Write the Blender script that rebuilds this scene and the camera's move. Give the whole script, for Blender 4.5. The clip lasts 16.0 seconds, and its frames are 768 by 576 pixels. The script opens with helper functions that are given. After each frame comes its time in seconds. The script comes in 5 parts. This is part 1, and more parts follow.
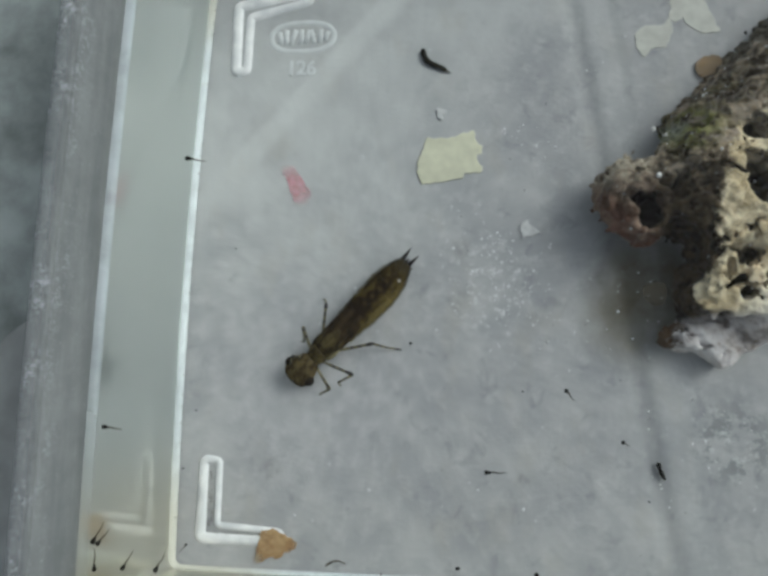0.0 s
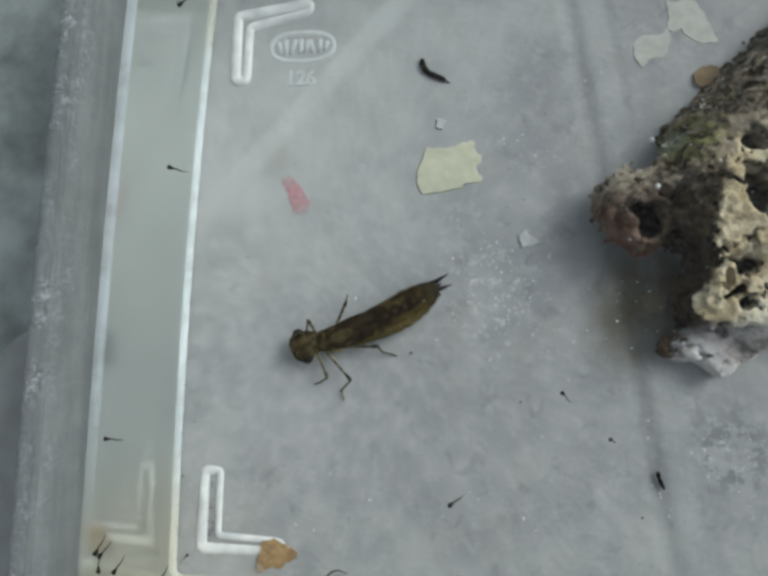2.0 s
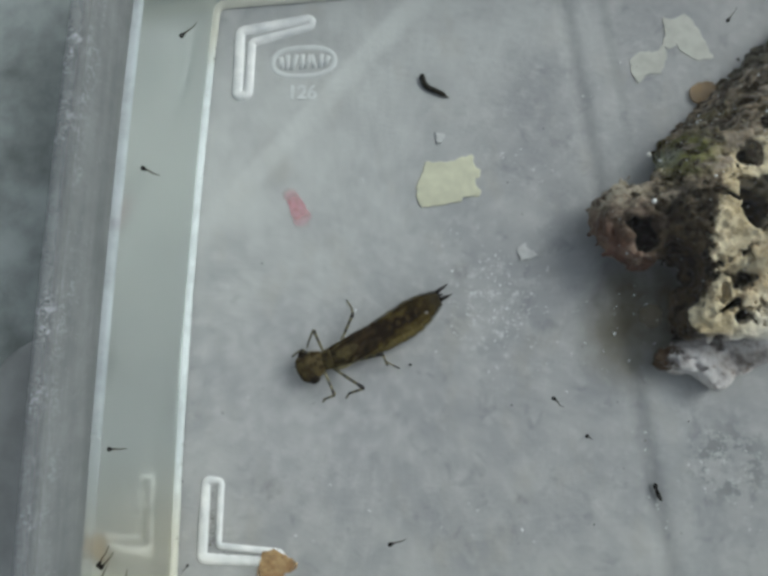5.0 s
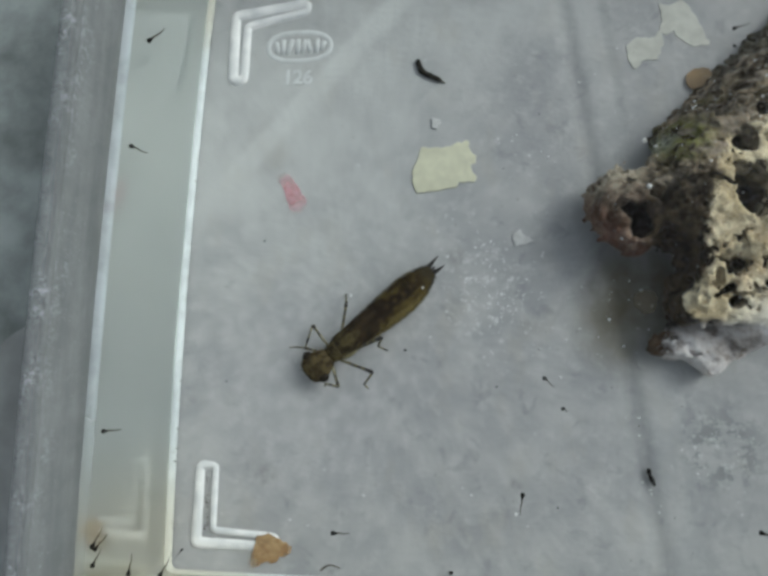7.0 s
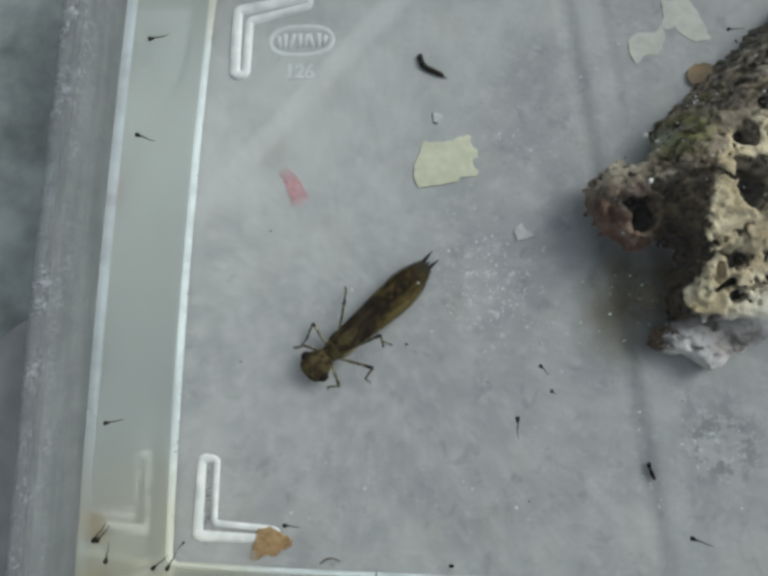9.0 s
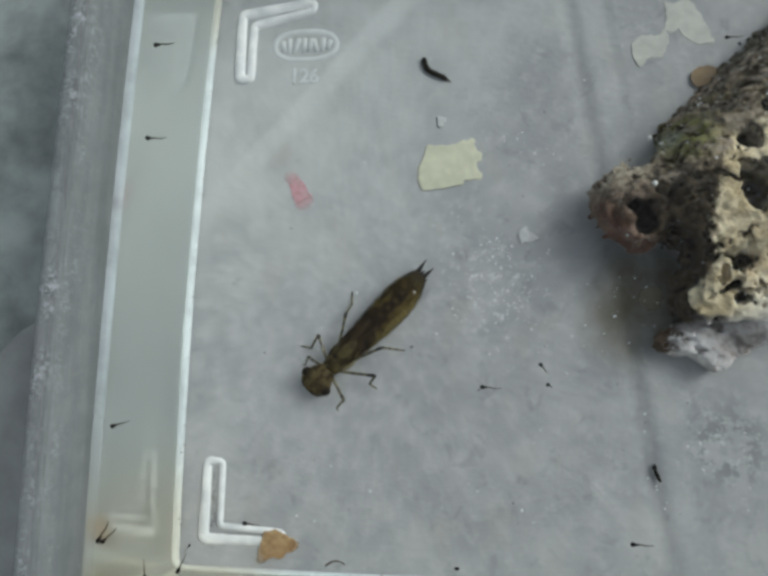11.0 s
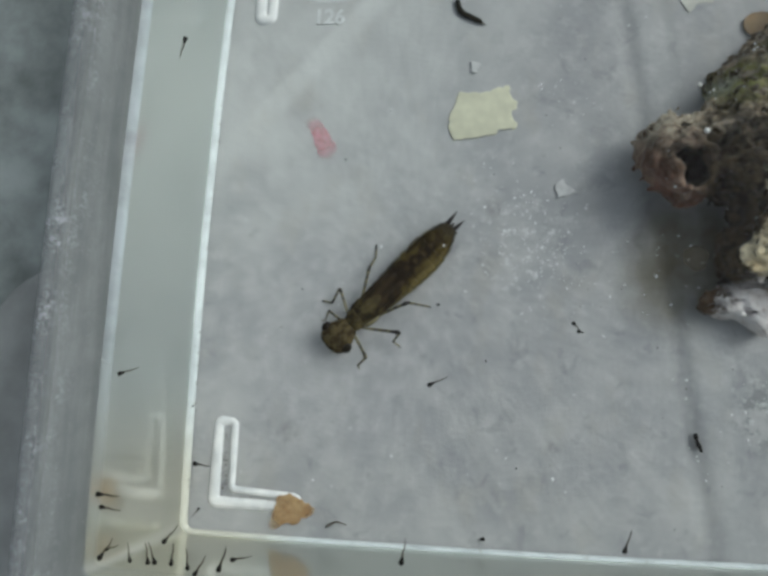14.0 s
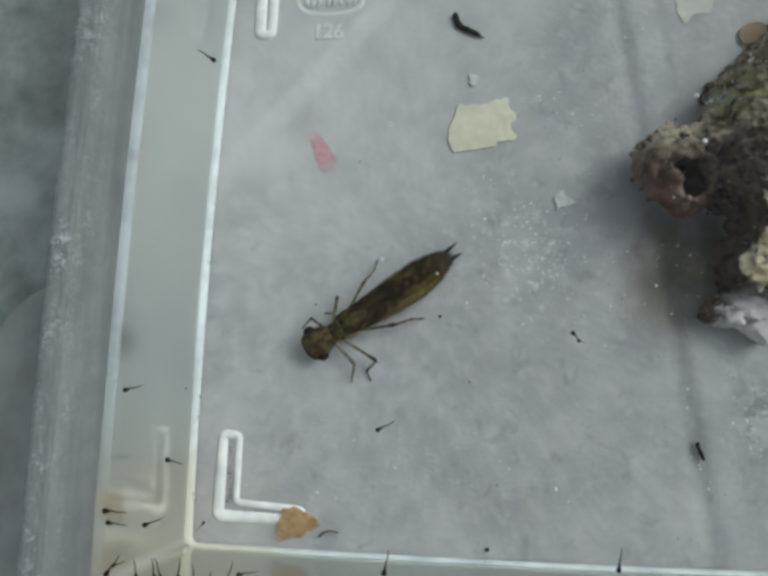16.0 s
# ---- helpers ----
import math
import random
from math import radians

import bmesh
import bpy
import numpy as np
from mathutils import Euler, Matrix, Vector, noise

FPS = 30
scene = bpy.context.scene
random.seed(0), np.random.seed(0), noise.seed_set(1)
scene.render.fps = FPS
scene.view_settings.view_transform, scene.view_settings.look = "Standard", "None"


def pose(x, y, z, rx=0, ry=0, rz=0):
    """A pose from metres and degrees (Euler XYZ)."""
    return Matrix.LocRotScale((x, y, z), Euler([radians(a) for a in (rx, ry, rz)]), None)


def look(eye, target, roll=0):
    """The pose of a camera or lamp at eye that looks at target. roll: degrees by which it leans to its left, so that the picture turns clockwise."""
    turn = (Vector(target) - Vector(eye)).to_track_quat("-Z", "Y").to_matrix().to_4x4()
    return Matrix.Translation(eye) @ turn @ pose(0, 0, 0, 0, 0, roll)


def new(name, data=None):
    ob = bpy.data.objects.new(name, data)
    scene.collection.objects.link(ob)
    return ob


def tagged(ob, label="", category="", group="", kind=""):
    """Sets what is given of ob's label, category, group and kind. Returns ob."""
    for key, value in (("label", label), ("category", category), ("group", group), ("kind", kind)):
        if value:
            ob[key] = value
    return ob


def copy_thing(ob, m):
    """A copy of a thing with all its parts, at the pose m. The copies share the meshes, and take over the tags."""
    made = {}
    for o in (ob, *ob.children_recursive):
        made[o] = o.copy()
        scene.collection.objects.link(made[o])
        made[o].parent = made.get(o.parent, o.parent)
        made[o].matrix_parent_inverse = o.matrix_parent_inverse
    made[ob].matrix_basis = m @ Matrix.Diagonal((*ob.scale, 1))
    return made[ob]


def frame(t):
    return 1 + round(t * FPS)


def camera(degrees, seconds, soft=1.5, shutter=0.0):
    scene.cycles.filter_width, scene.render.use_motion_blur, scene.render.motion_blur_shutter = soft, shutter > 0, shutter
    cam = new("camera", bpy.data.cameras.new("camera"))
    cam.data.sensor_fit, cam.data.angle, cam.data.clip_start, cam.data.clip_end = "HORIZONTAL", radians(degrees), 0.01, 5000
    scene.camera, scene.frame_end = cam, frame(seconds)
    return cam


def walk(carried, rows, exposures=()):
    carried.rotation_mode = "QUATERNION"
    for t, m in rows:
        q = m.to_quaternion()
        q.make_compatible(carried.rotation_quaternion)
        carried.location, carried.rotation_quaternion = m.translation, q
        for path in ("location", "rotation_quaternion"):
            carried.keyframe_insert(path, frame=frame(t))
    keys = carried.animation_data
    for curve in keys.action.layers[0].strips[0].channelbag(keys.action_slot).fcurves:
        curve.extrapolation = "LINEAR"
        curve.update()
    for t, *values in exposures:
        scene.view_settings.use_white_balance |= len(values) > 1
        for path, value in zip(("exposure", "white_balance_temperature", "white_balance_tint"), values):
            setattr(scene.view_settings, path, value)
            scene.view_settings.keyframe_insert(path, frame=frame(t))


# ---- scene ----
cam = camera(60.0, 16.0, soft=3.4)
PATH = [
    (0, 0.01275, -0.01498, 0.12131, 6.999, 6, 0),
    (0.5, 0.01284, -0.01428, 0.12084, 6.974, 5.759, -0.365),
    (1, 0.01205, -0.01378, 0.12148, 6.812, 5.702, -0.152),
    (1.5, 0.01228, -0.0131, 0.12161, 6.909, 5.84, -0.157),
    (2, 0.01221, -0.01312, 0.12191, 6.939, 5.739, -0.187),
    (2.5, 0.01189, -0.01246, 0.12228, 6.883, 5.798, -0.44),
    (3, 0.01158, -0.01335, 0.12274, 7.256, 5.773, 0.232),
    (3.5, 0.01287, -0.01099, 0.12396, 7.495, 5.693, 0.254),
    (4, 0.01157, -0.01139, 0.12348, 7.534, 5.616, -0.099),
    (6.5, 0.01297, -0.01356, 0.12317, 7.328, 5.551, 0.027),
    (7, 0.01265, -0.01404, 0.12298, 7.124, 5.426, 0.099),
    (7.5, 0.01235, -0.01357, 0.12342, 7.378, 5.226, 0.163),
    (8, 0.01244, -0.01398, 0.12333, 7.285, 5.256, 0.229),
    (10.5, 0.01167, -0.01512, 0.12311, 6.7, 5.371, 0.162),
    (11, 0.01204, -0.01496, 0.12352, 7.268, 5.65, 0.113),
    (11.5, 0.0097, -0.01627, 0.12341, 7.169, 5.973, 0.041),
    (12, 0.00708, -0.01722, 0.12134, 6.809, 6.045, 1.135),
    (12.5, 0.00784, -0.0197, 0.11837, 6.27, 6.306, 1.37),
    (13, 0.00673, -0.01947, 0.11671, 7.853, 5.951, 1.296),
    (13.5, 0.00752, -0.01974, 0.11613, 7.468, 5.516, 1.25),
    (14, 0.00728, -0.02091, 0.11596, 6.756, 5.712, 1.45),
    (14.5, 0.00701, -0.02067, 0.11601, 6.953, 5.795, 1.164),
    (15, 0.00686, -0.02019, 0.1163, 7.103, 5.667, 1.09),
    (15.5, 0.00675, -0.02067, 0.11636, 7.124, 5.509, 0.978),
    (16, 0.00691, -0.01965, 0.11682, 7.084, 5.73, 0.791),
]
walk(cam, [(t, pose(x, y, z, rx, ry, rz)) for t, x, y, z, rx, ry, rz in PATH], [(0, 0.29, 6230, 3), (16, 0.29, 6230, 3)])

# ---- light: a bright overcast sky, brighter towards one side ----
SUN_UP, SUN_FROM = 40.0, 28.0
world = bpy.data.worlds.new("overcast_sky")
scene.world = world
world.use_nodes = True
wn, wl = world.node_tree.nodes, world.node_tree.links
sky = wn.new("ShaderNodeTexSky")
sky.sky_type, sky.sun_disc = "NISHITA", False
sky.sun_elevation, sky.sun_rotation = radians(SUN_UP), radians(90 - SUN_FROM)
sky.air_density, sky.dust_density, sky.ozone_density = 1.0, 4.0, 1.0
wn["Background"].inputs["Strength"].default_value = 0.084
haze = wn.new("ShaderNodeHueSaturation")
haze.inputs["Saturation"].default_value = 0.32
wl.new(sky.outputs["Color"], haze.inputs["Color"])
wl.new(haze.outputs["Color"], wn["Background"].inputs["Color"])
sun = new("sun", bpy.data.lights.new("sun", "SUN"))
sun.data.energy, sun.data.angle, sun.data.color = 0.72, radians(32), (1.0, 0.98, 0.94)
a, e = radians(SUN_FROM), radians(SUN_UP)
sun.matrix_world = look((math.cos(e) * math.cos(a), math.cos(e) * math.sin(a), math.sin(e)), (0, 0, 0))

MM = 0.001


# ---- materials ----
class Nodes:
    """A short hand for building node materials."""

    def __init__(self, name, rough=0.5, spec=0.5):
        self.m = bpy.data.materials.new(name)
        self.m.use_nodes = True
        self.t = self.m.node_tree
        self.b = self.t.nodes["Principled BSDF"]
        self.b.inputs["Roughness"].default_value = rough
        self.b.inputs["Specular IOR Level"].default_value = spec
        self.co = self.t.nodes.new("ShaderNodeTexCoord").outputs["Object"]

    def put(self, socket, value):
        if isinstance(value, bpy.types.NodeSocket):
            self.t.links.new(value, socket)
        elif isinstance(value, tuple) and len(value) == 3 and socket.type == "RGBA":
            socket.default_value = (*value, 1)
        else:
            socket.default_value = value

    def noise(self, scale, detail=4, rough=0.55, stretch=None, turn=0.0, distort=0.0):
        n = self.t.nodes.new("ShaderNodeTexNoise")
        self.put(n.inputs["Scale"], scale), self.put(n.inputs["Detail"], detail), self.put(n.inputs["Roughness"], rough)
        self.put(n.inputs["Distortion"], distort)
        co = self.co
        if stretch or turn:
            mp = self.t.nodes.new("ShaderNodeMapping")
            self.put(mp.inputs["Vector"], self.co)
            mp.inputs["Rotation"].default_value = (0, 0, radians(turn))
            mp.inputs["Scale"].default_value = stretch or (1, 1, 1)
            co = mp.outputs["Vector"]
        self.put(n.inputs["Vector"], co)
        return n.outputs["Fac"]

    def cells(self, scale, feature="F1"):
        n = self.t.nodes.new("ShaderNodeTexVoronoi")
        n.feature = feature
        self.put(n.inputs["Scale"], scale), self.put(n.inputs["Vector"], self.co)
        return n.outputs["Distance"]

    def axis(self, which, direction=None):
        if direction:
            d = self.t.nodes.new("ShaderNodeVectorMath")
            d.operation = "DOT_PRODUCT"
            self.put(d.inputs[0], self.co)
            d.inputs[1].default_value = direction
            return d.outputs["Value"]
        s = self.t.nodes.new("ShaderNodeSeparateXYZ")
        self.put(s.inputs[0], self.co)
        return s.outputs[which]

    def normal(self, which=2):
        g = self.t.nodes.new("ShaderNodeNewGeometry")
        s = self.t.nodes.new("ShaderNodeSeparateXYZ")
        self.put(s.inputs[0], g.outputs["Normal"])
        return s.outputs[which]

    def step(self, value, low, high, a=0.0, b=1.0):
        r = self.t.nodes.new("ShaderNodeMapRange")
        r.interpolation_type = "SMOOTHSTEP"
        for key, v in zip(("Value", "From Min", "From Max", "To Min", "To Max"), (value, low, high, a, b)):
            self.put(r.inputs[key], v)
        return r.outputs["Result"]

    def calc(self, op, a, b=0.0, c=0.0):
        n = self.t.nodes.new("ShaderNodeMath")
        n.operation = op
        self.put(n.inputs[0], a), self.put(n.inputs[1], b)
        if op == "MULTIPLY_ADD":
            self.put(n.inputs[2], c)
        return n.outputs[0]

    def near(self, x, y, r0, r1):
        """1 inside r0 of the upright line at (x, y), 0 outside r1."""
        v = self.t.nodes.new("ShaderNodeVectorMath")
        v.operation = "MULTIPLY_ADD"
        self.put(v.inputs[0], self.co)
        v.inputs[1].default_value, v.inputs[2].default_value = (1, 1, 0), (-x, -y, 0)
        d = self.t.nodes.new("ShaderNodeVectorMath")
        d.operation = "LENGTH"
        self.put(d.inputs[0], v.outputs[0])
        return self.step(d.outputs["Value"], r0, r1, 1.0, 0.0)

    def mix(self, fac, a, b):
        n = self.t.nodes.new("ShaderNodeMix")
        n.data_type = "RGBA"
        self.put(n.inputs["Factor"], fac), self.put(n.inputs[6], a), self.put(n.inputs[7], b)
        return n.outputs[2]

    def bump(self, height, depth, strength=1.0):
        n = self.t.nodes.new("ShaderNodeBump")
        self.put(n.inputs["Height"], height)
        n.inputs["Distance"].default_value, n.inputs["Strength"].default_value = depth, strength
        self.put(self.b.inputs["Normal"], n.outputs["Normal"])
        return n.outputs["Normal"]

    def color(self, value):
        self.put(self.b.inputs["Base Color"], value)
        return self

    def over(self, shader, fac):
        """Mixes another shader over all so far."""
        out = self.t.nodes["Material Output"]
        n = self.t.nodes.new("ShaderNodeMixShader")
        self.put(n.inputs[0], fac)
        self.t.links.new(out.inputs["Surface"].links[0].from_socket, n.inputs[1])
        self.t.links.new(shader, n.inputs[2])
        self.t.links.new(n.outputs[0], out.inputs["Surface"])

    def shader(self, kind, color=(1, 1, 1), rough=None):
        n = self.t.nodes.new(kind)
        self.put(n.inputs["Color"], color)
        if rough is not None:
            self.put(n.inputs["Roughness"], rough)
        return n.outputs[0]


def plain(name, color, rough=0.5, grain=0.25, scale=900.0, spec=0.5, alpha=1.0, depth=0.0):
    """A surface with grain and blotches in one colour."""
    k = Nodes(name, rough, spec)
    dark = tuple(c * (1 - grain) for c in color)
    light = tuple(min(1, c * (1 + 0.6 * grain)) for c in color)
    f = k.calc("MULTIPLY_ADD", k.noise(scale, 5), 0.5, k.calc("MULTIPLY", k.noise(scale / 5, 3), 0.5))
    k.color(k.mix(k.step(f, 0.3, 0.7), dark, light))
    if depth:
        k.bump(k.noise(scale * 1.5, 4), depth)
    if alpha < 1:
        k.over(k.shader("ShaderNodeBsdfTransparent"), 1 - alpha)
    return k.m


def soft_scrap(name, dark, light, at, r0, r1, solid):
    """A soaked scrap that grows thin towards its rim."""
    k = Nodes(name, 0.6, 0.3)
    k.color(k.mix(k.step(k.noise(600, 4), 0.35, 0.65), dark, light))
    thin = k.calc("MULTIPLY", k.near(*at, r0, r1), k.step(k.noise(700, 3), 0.25, 0.6, 0.65 * solid, solid))
    k.over(k.shader("ShaderNodeBsdfTransparent"), k.calc("SUBTRACT", 1.0, thin))
    return k.m


def meniscus_material():
    """The meniscus as a pale strip, its brightness painted in, stronger along one stretch."""
    k = Nodes("bright_meniscus", 0.9, 0.0)
    k.color(k.mix(k.noise(150, 3), (0.48, 0.535, 0.57), (0.56, 0.615, 0.65)))
    body = k.calc("MULTIPLY", k.step(k.axis(1), -0.040, -0.004, 0.12, 0.82), k.step(k.noise(90, 4), 0.3, 0.65, 0.6, 1.0))
    k.over(k.shader("ShaderNodeBsdfTransparent"), k.calc("SUBTRACT", 1.0, body))
    return k.m


def floor_material():
    """Milky plastic over a clouded grey stone, silted, with some light and shade painted in."""
    k = Nodes("milky_plastic_floor", 0.42, 0.35)
    clouds = k.noise(85, 6, 0.6)
    fine = k.noise(330, 5, 0.62)
    grime = k.noise(210, 3, 0.6, distort=0.6)
    c = k.mix(k.step(clouds, 0.32, 0.70), (0.338, 0.347, 0.362), (0.452, 0.459, 0.464))
    c = k.mix(k.calc("MULTIPLY", k.step(fine, 0.48, 0.72), 0.5), c, (0.53, 0.54, 0.54))
    c = k.mix(k.calc("MULTIPLY", k.step(grime, 0.55, 0.72), 0.40), c, (0.20, 0.205, 0.225))
    # brighter light towards the back, painted as pale areas
    lit_area = k.calc("MULTIPLY", k.near(-0.018, 0.030, 0.008, 0.048), k.step(clouds, 0.32, 0.68, 0.5, 0.9))
    c = k.mix(lit_area, c, (0.585, 0.605, 0.60))
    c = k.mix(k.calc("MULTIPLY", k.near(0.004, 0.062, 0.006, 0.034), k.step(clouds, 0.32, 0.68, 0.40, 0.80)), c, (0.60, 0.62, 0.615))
    c = k.mix(k.calc("MULTIPLY", k.step(k.noise(110, 4, 0.6, (1.0, 0.55, 1.0)), 0.52, 0.70), 0.30), c, (0.40, 0.385, 0.345))
    # pale colour painted in to brighten the floor here
    c = k.mix(k.calc("MULTIPLY", k.near(-0.014, -0.018, 0.006, 0.028), k.step(fine, 0.35, 0.65, 0.25, 0.6)), c, (0.525, 0.53, 0.545))
    # a long pale streak across the floor
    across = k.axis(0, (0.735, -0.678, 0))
    pale_streak = k.calc("MULTIPLY", k.step(across, -0.0400, -0.0380), k.step(across, -0.0362, -0.0335, 1.0, 0.0))
    pale_streak = k.calc("MULTIPLY", pale_streak, k.step(k.axis(1), 0.012, 0.034))
    c = k.mix(k.calc("MULTIPLY", pale_streak, k.step(k.noise(120, 4), 0.3, 0.7, 0.35, 0.75)), c, (0.68, 0.70, 0.69))
    # one more bright area at the back, painted in
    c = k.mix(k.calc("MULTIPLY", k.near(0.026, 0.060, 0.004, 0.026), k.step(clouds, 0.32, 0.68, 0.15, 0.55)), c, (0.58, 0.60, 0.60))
    clump = k.calc("MULTIPLY", k.near(0.0205, 0.0005, 0.004, 0.0125), k.step(k.noise(520, 4, 0.7), 0.54, 0.66))
    c = k.mix(k.calc("MULTIPLY", clump, 0.6), c, (0.74, 0.76, 0.76))
    # the shallow fold's shade painted as dark lines, with a pale strip between
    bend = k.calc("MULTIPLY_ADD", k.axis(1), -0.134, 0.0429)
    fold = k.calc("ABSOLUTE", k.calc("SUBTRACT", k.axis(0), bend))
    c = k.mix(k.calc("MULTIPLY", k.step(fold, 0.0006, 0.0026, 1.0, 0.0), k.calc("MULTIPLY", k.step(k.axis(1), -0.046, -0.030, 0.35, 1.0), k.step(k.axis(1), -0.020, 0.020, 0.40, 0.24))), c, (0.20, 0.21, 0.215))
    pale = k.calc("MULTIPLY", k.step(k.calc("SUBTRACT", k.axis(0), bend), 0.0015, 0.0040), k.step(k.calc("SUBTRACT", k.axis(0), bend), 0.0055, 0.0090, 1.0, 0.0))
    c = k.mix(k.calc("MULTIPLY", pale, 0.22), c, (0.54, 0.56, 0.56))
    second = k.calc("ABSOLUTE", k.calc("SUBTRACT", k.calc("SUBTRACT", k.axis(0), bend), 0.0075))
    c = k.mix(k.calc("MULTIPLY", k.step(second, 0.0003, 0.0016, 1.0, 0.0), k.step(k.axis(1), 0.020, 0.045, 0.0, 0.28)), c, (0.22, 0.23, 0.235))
    # the rock's shade painted in with its brown silt, and a mottled patch beside the fold
    silt_shade = k.calc("MULTIPLY", k.near(0.0478, 0.0000, 0.004, 0.0140), k.step(k.noise(160, 4), 0.25, 0.65, 0.6, 1.0))
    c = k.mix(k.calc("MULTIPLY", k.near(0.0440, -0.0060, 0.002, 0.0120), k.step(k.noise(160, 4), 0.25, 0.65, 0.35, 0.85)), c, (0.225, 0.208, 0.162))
    c = k.mix(silt_shade, c, (0.088, 0.078, 0.048))
    patch = k.near(0.0600, -0.0275, 0.003, 0.0100)
    c = k.mix(k.calc("MULTIPLY", patch, k.step(k.noise(300, 4, 0.7), 0.47, 0.58, 0.0, 0.75)), c, (0.20, 0.215, 0.22))
    c = k.mix(k.calc("MULTIPLY", patch, k.step(k.noise(450, 4, 0.7), 0.56, 0.66, 0.0, 0.5)), c, (0.66, 0.69, 0.69))
    # single brownish spots of silt
    for x, y, r in ((-0.0207, -0.0331, 0.0022), (0.0143, 0.0072, 0.0020), (0.0245, -0.034, 0.0012)):
        c = k.mix(k.calc("MULTIPLY", k.near(x, y, r * 0.2, r * 1.4), k.step(k.noise(620, 3), 0.35, 0.60, 0.10, 0.55)), c, (0.21, 0.205, 0.205))
    k.color(c)
    k.bump(k.calc("MULTIPLY_ADD", fine, 0.5, clouds), 0.0006, 0.5)
    return k.m


def lower_wall_material():
    """Wet milky plastic that lets part of the daylight through, yellowed towards the front."""
    k = Nodes("wet_plastic_wall", 0.25, 0.5)
    c = k.mix(k.step(k.noise(60, 4, 0.5, (1, 1, 0.4)), 0.3, 0.7), (0.37, 0.397, 0.385), (0.42, 0.447, 0.43))
    low = k.calc("MAXIMUM", k.near(-0.0400, -0.0520, 0.010, 0.030), k.step(k.axis(1), -0.0505, -0.0490, 0.35, 0.0))
    c = k.mix(k.calc("MULTIPLY", low, 0.9), c, (0.42, 0.40, 0.315))
    k.color(k.mix(k.step(k.axis(2), 0.0004, 0.0018, 0.3, 0.0), c, (0.62, 0.69, 0.70)))
    k.over(k.shader("ShaderNodeBsdfTranslucent", (0.88, 0.90, 0.88)), 0.55)
    k.over(k.shader("ShaderNodeBsdfGlossy", k.mix(low, (0.95, 1.0, 0.97), (0.95, 0.94, 0.86)), 0.13), 0.48)
    return k.m


def upper_wall_material():
    """Scuffed clear plastic with fine scratches, its drops and glints painted as pale specks."""
    k = Nodes("scuffed_clear_plastic", 0.6, 0.2)
    streak = k.noise(150, 5, 0.65, (2.5, 0.22, 2.5))
    c = k.mix(k.step(streak, 0.25, 0.75), (0.255, 0.269, 0.275), (0.425, 0.443, 0.449))
    c = k.mix(k.step(k.noise(210, 5, 0.7), 0.40, 0.62, 0.0, 0.34), c, (0.17, 0.180, 0.188))
    drops = k.step(k.noise(1300, 3, 0.8), 0.58, 0.68)
    pick = k.calc("MULTIPLY", k.step(k.noise(260, 3), 0.42, 0.58), k.step(k.axis(2), 0.0255, 0.031, 0.35, 1.0))
    c = k.mix(k.calc("MULTIPLY", k.calc("MULTIPLY", drops, pick), 0.65), c, (0.65, 0.68, 0.7))
    glints = k.calc("MULTIPLY", k.step(k.noise(1000, 4, 0.78), 0.47, 0.60), k.step(k.calc("MULTIPLY_ADD", k.noise(90, 3), 0.006, k.axis(2)), 0.0318, 0.0358))
    c = k.mix(k.calc("MULTIPLY", glints, k.step(k.noise(150, 3), 0.40, 0.62, 0.06, 0.8)), c, (0.66, 0.69, 0.74))
    k.color(c)
    k.bump(k.noise(600, 4), 0.0003, 0.3)
    k.over(k.shader("ShaderNodeBsdfTranslucent", (0.55, 0.57, 0.57)), 0.30)
    k.over(k.shader("ShaderNodeBsdfTransparent"), 0.32)
    return k.m


def lip_material():
    """Clouded plastic, scratched along the bead, its glints painted as pale specks, clearer where it turns down."""
    k = Nodes("scratched_lip", 0.6, 0.2)
    c = k.mix(k.step(k.noise(70, 5, 0.6, (1, 0.4, 1)), 0.3, 0.7), (0.240, 0.257, 0.264), (0.320, 0.338, 0.345))
    glints = k.calc("MULTIPLY", k.step(k.axis(2), 0.0318, 0.0338, 0.2, 1.0), k.step(k.noise(1000, 4, 0.78), 0.48, 0.63))
    glints = k.calc("MULTIPLY", glints, k.step(k.noise(150, 3), 0.40, 0.62, 0.06, 0.75))
    c = k.mix(glints, c, (0.56, 0.58, 0.63))
    k.color(c)
    k.bump(k.noise(900, 4), 0.0005, 0.5)
    clear = k.calc("MULTIPLY_ADD", k.step(k.noise(300, 4), 0.35, 0.65), 0.12, k.step(k.axis(2), 0.0322, 0.0341, 0.88, 0.46))
    k.over(k.shader("ShaderNodeBsdfTransparent"), k.calc("SUBTRACT", clear, k.calc("MULTIPLY", glints, 0.35)))
    return k.m


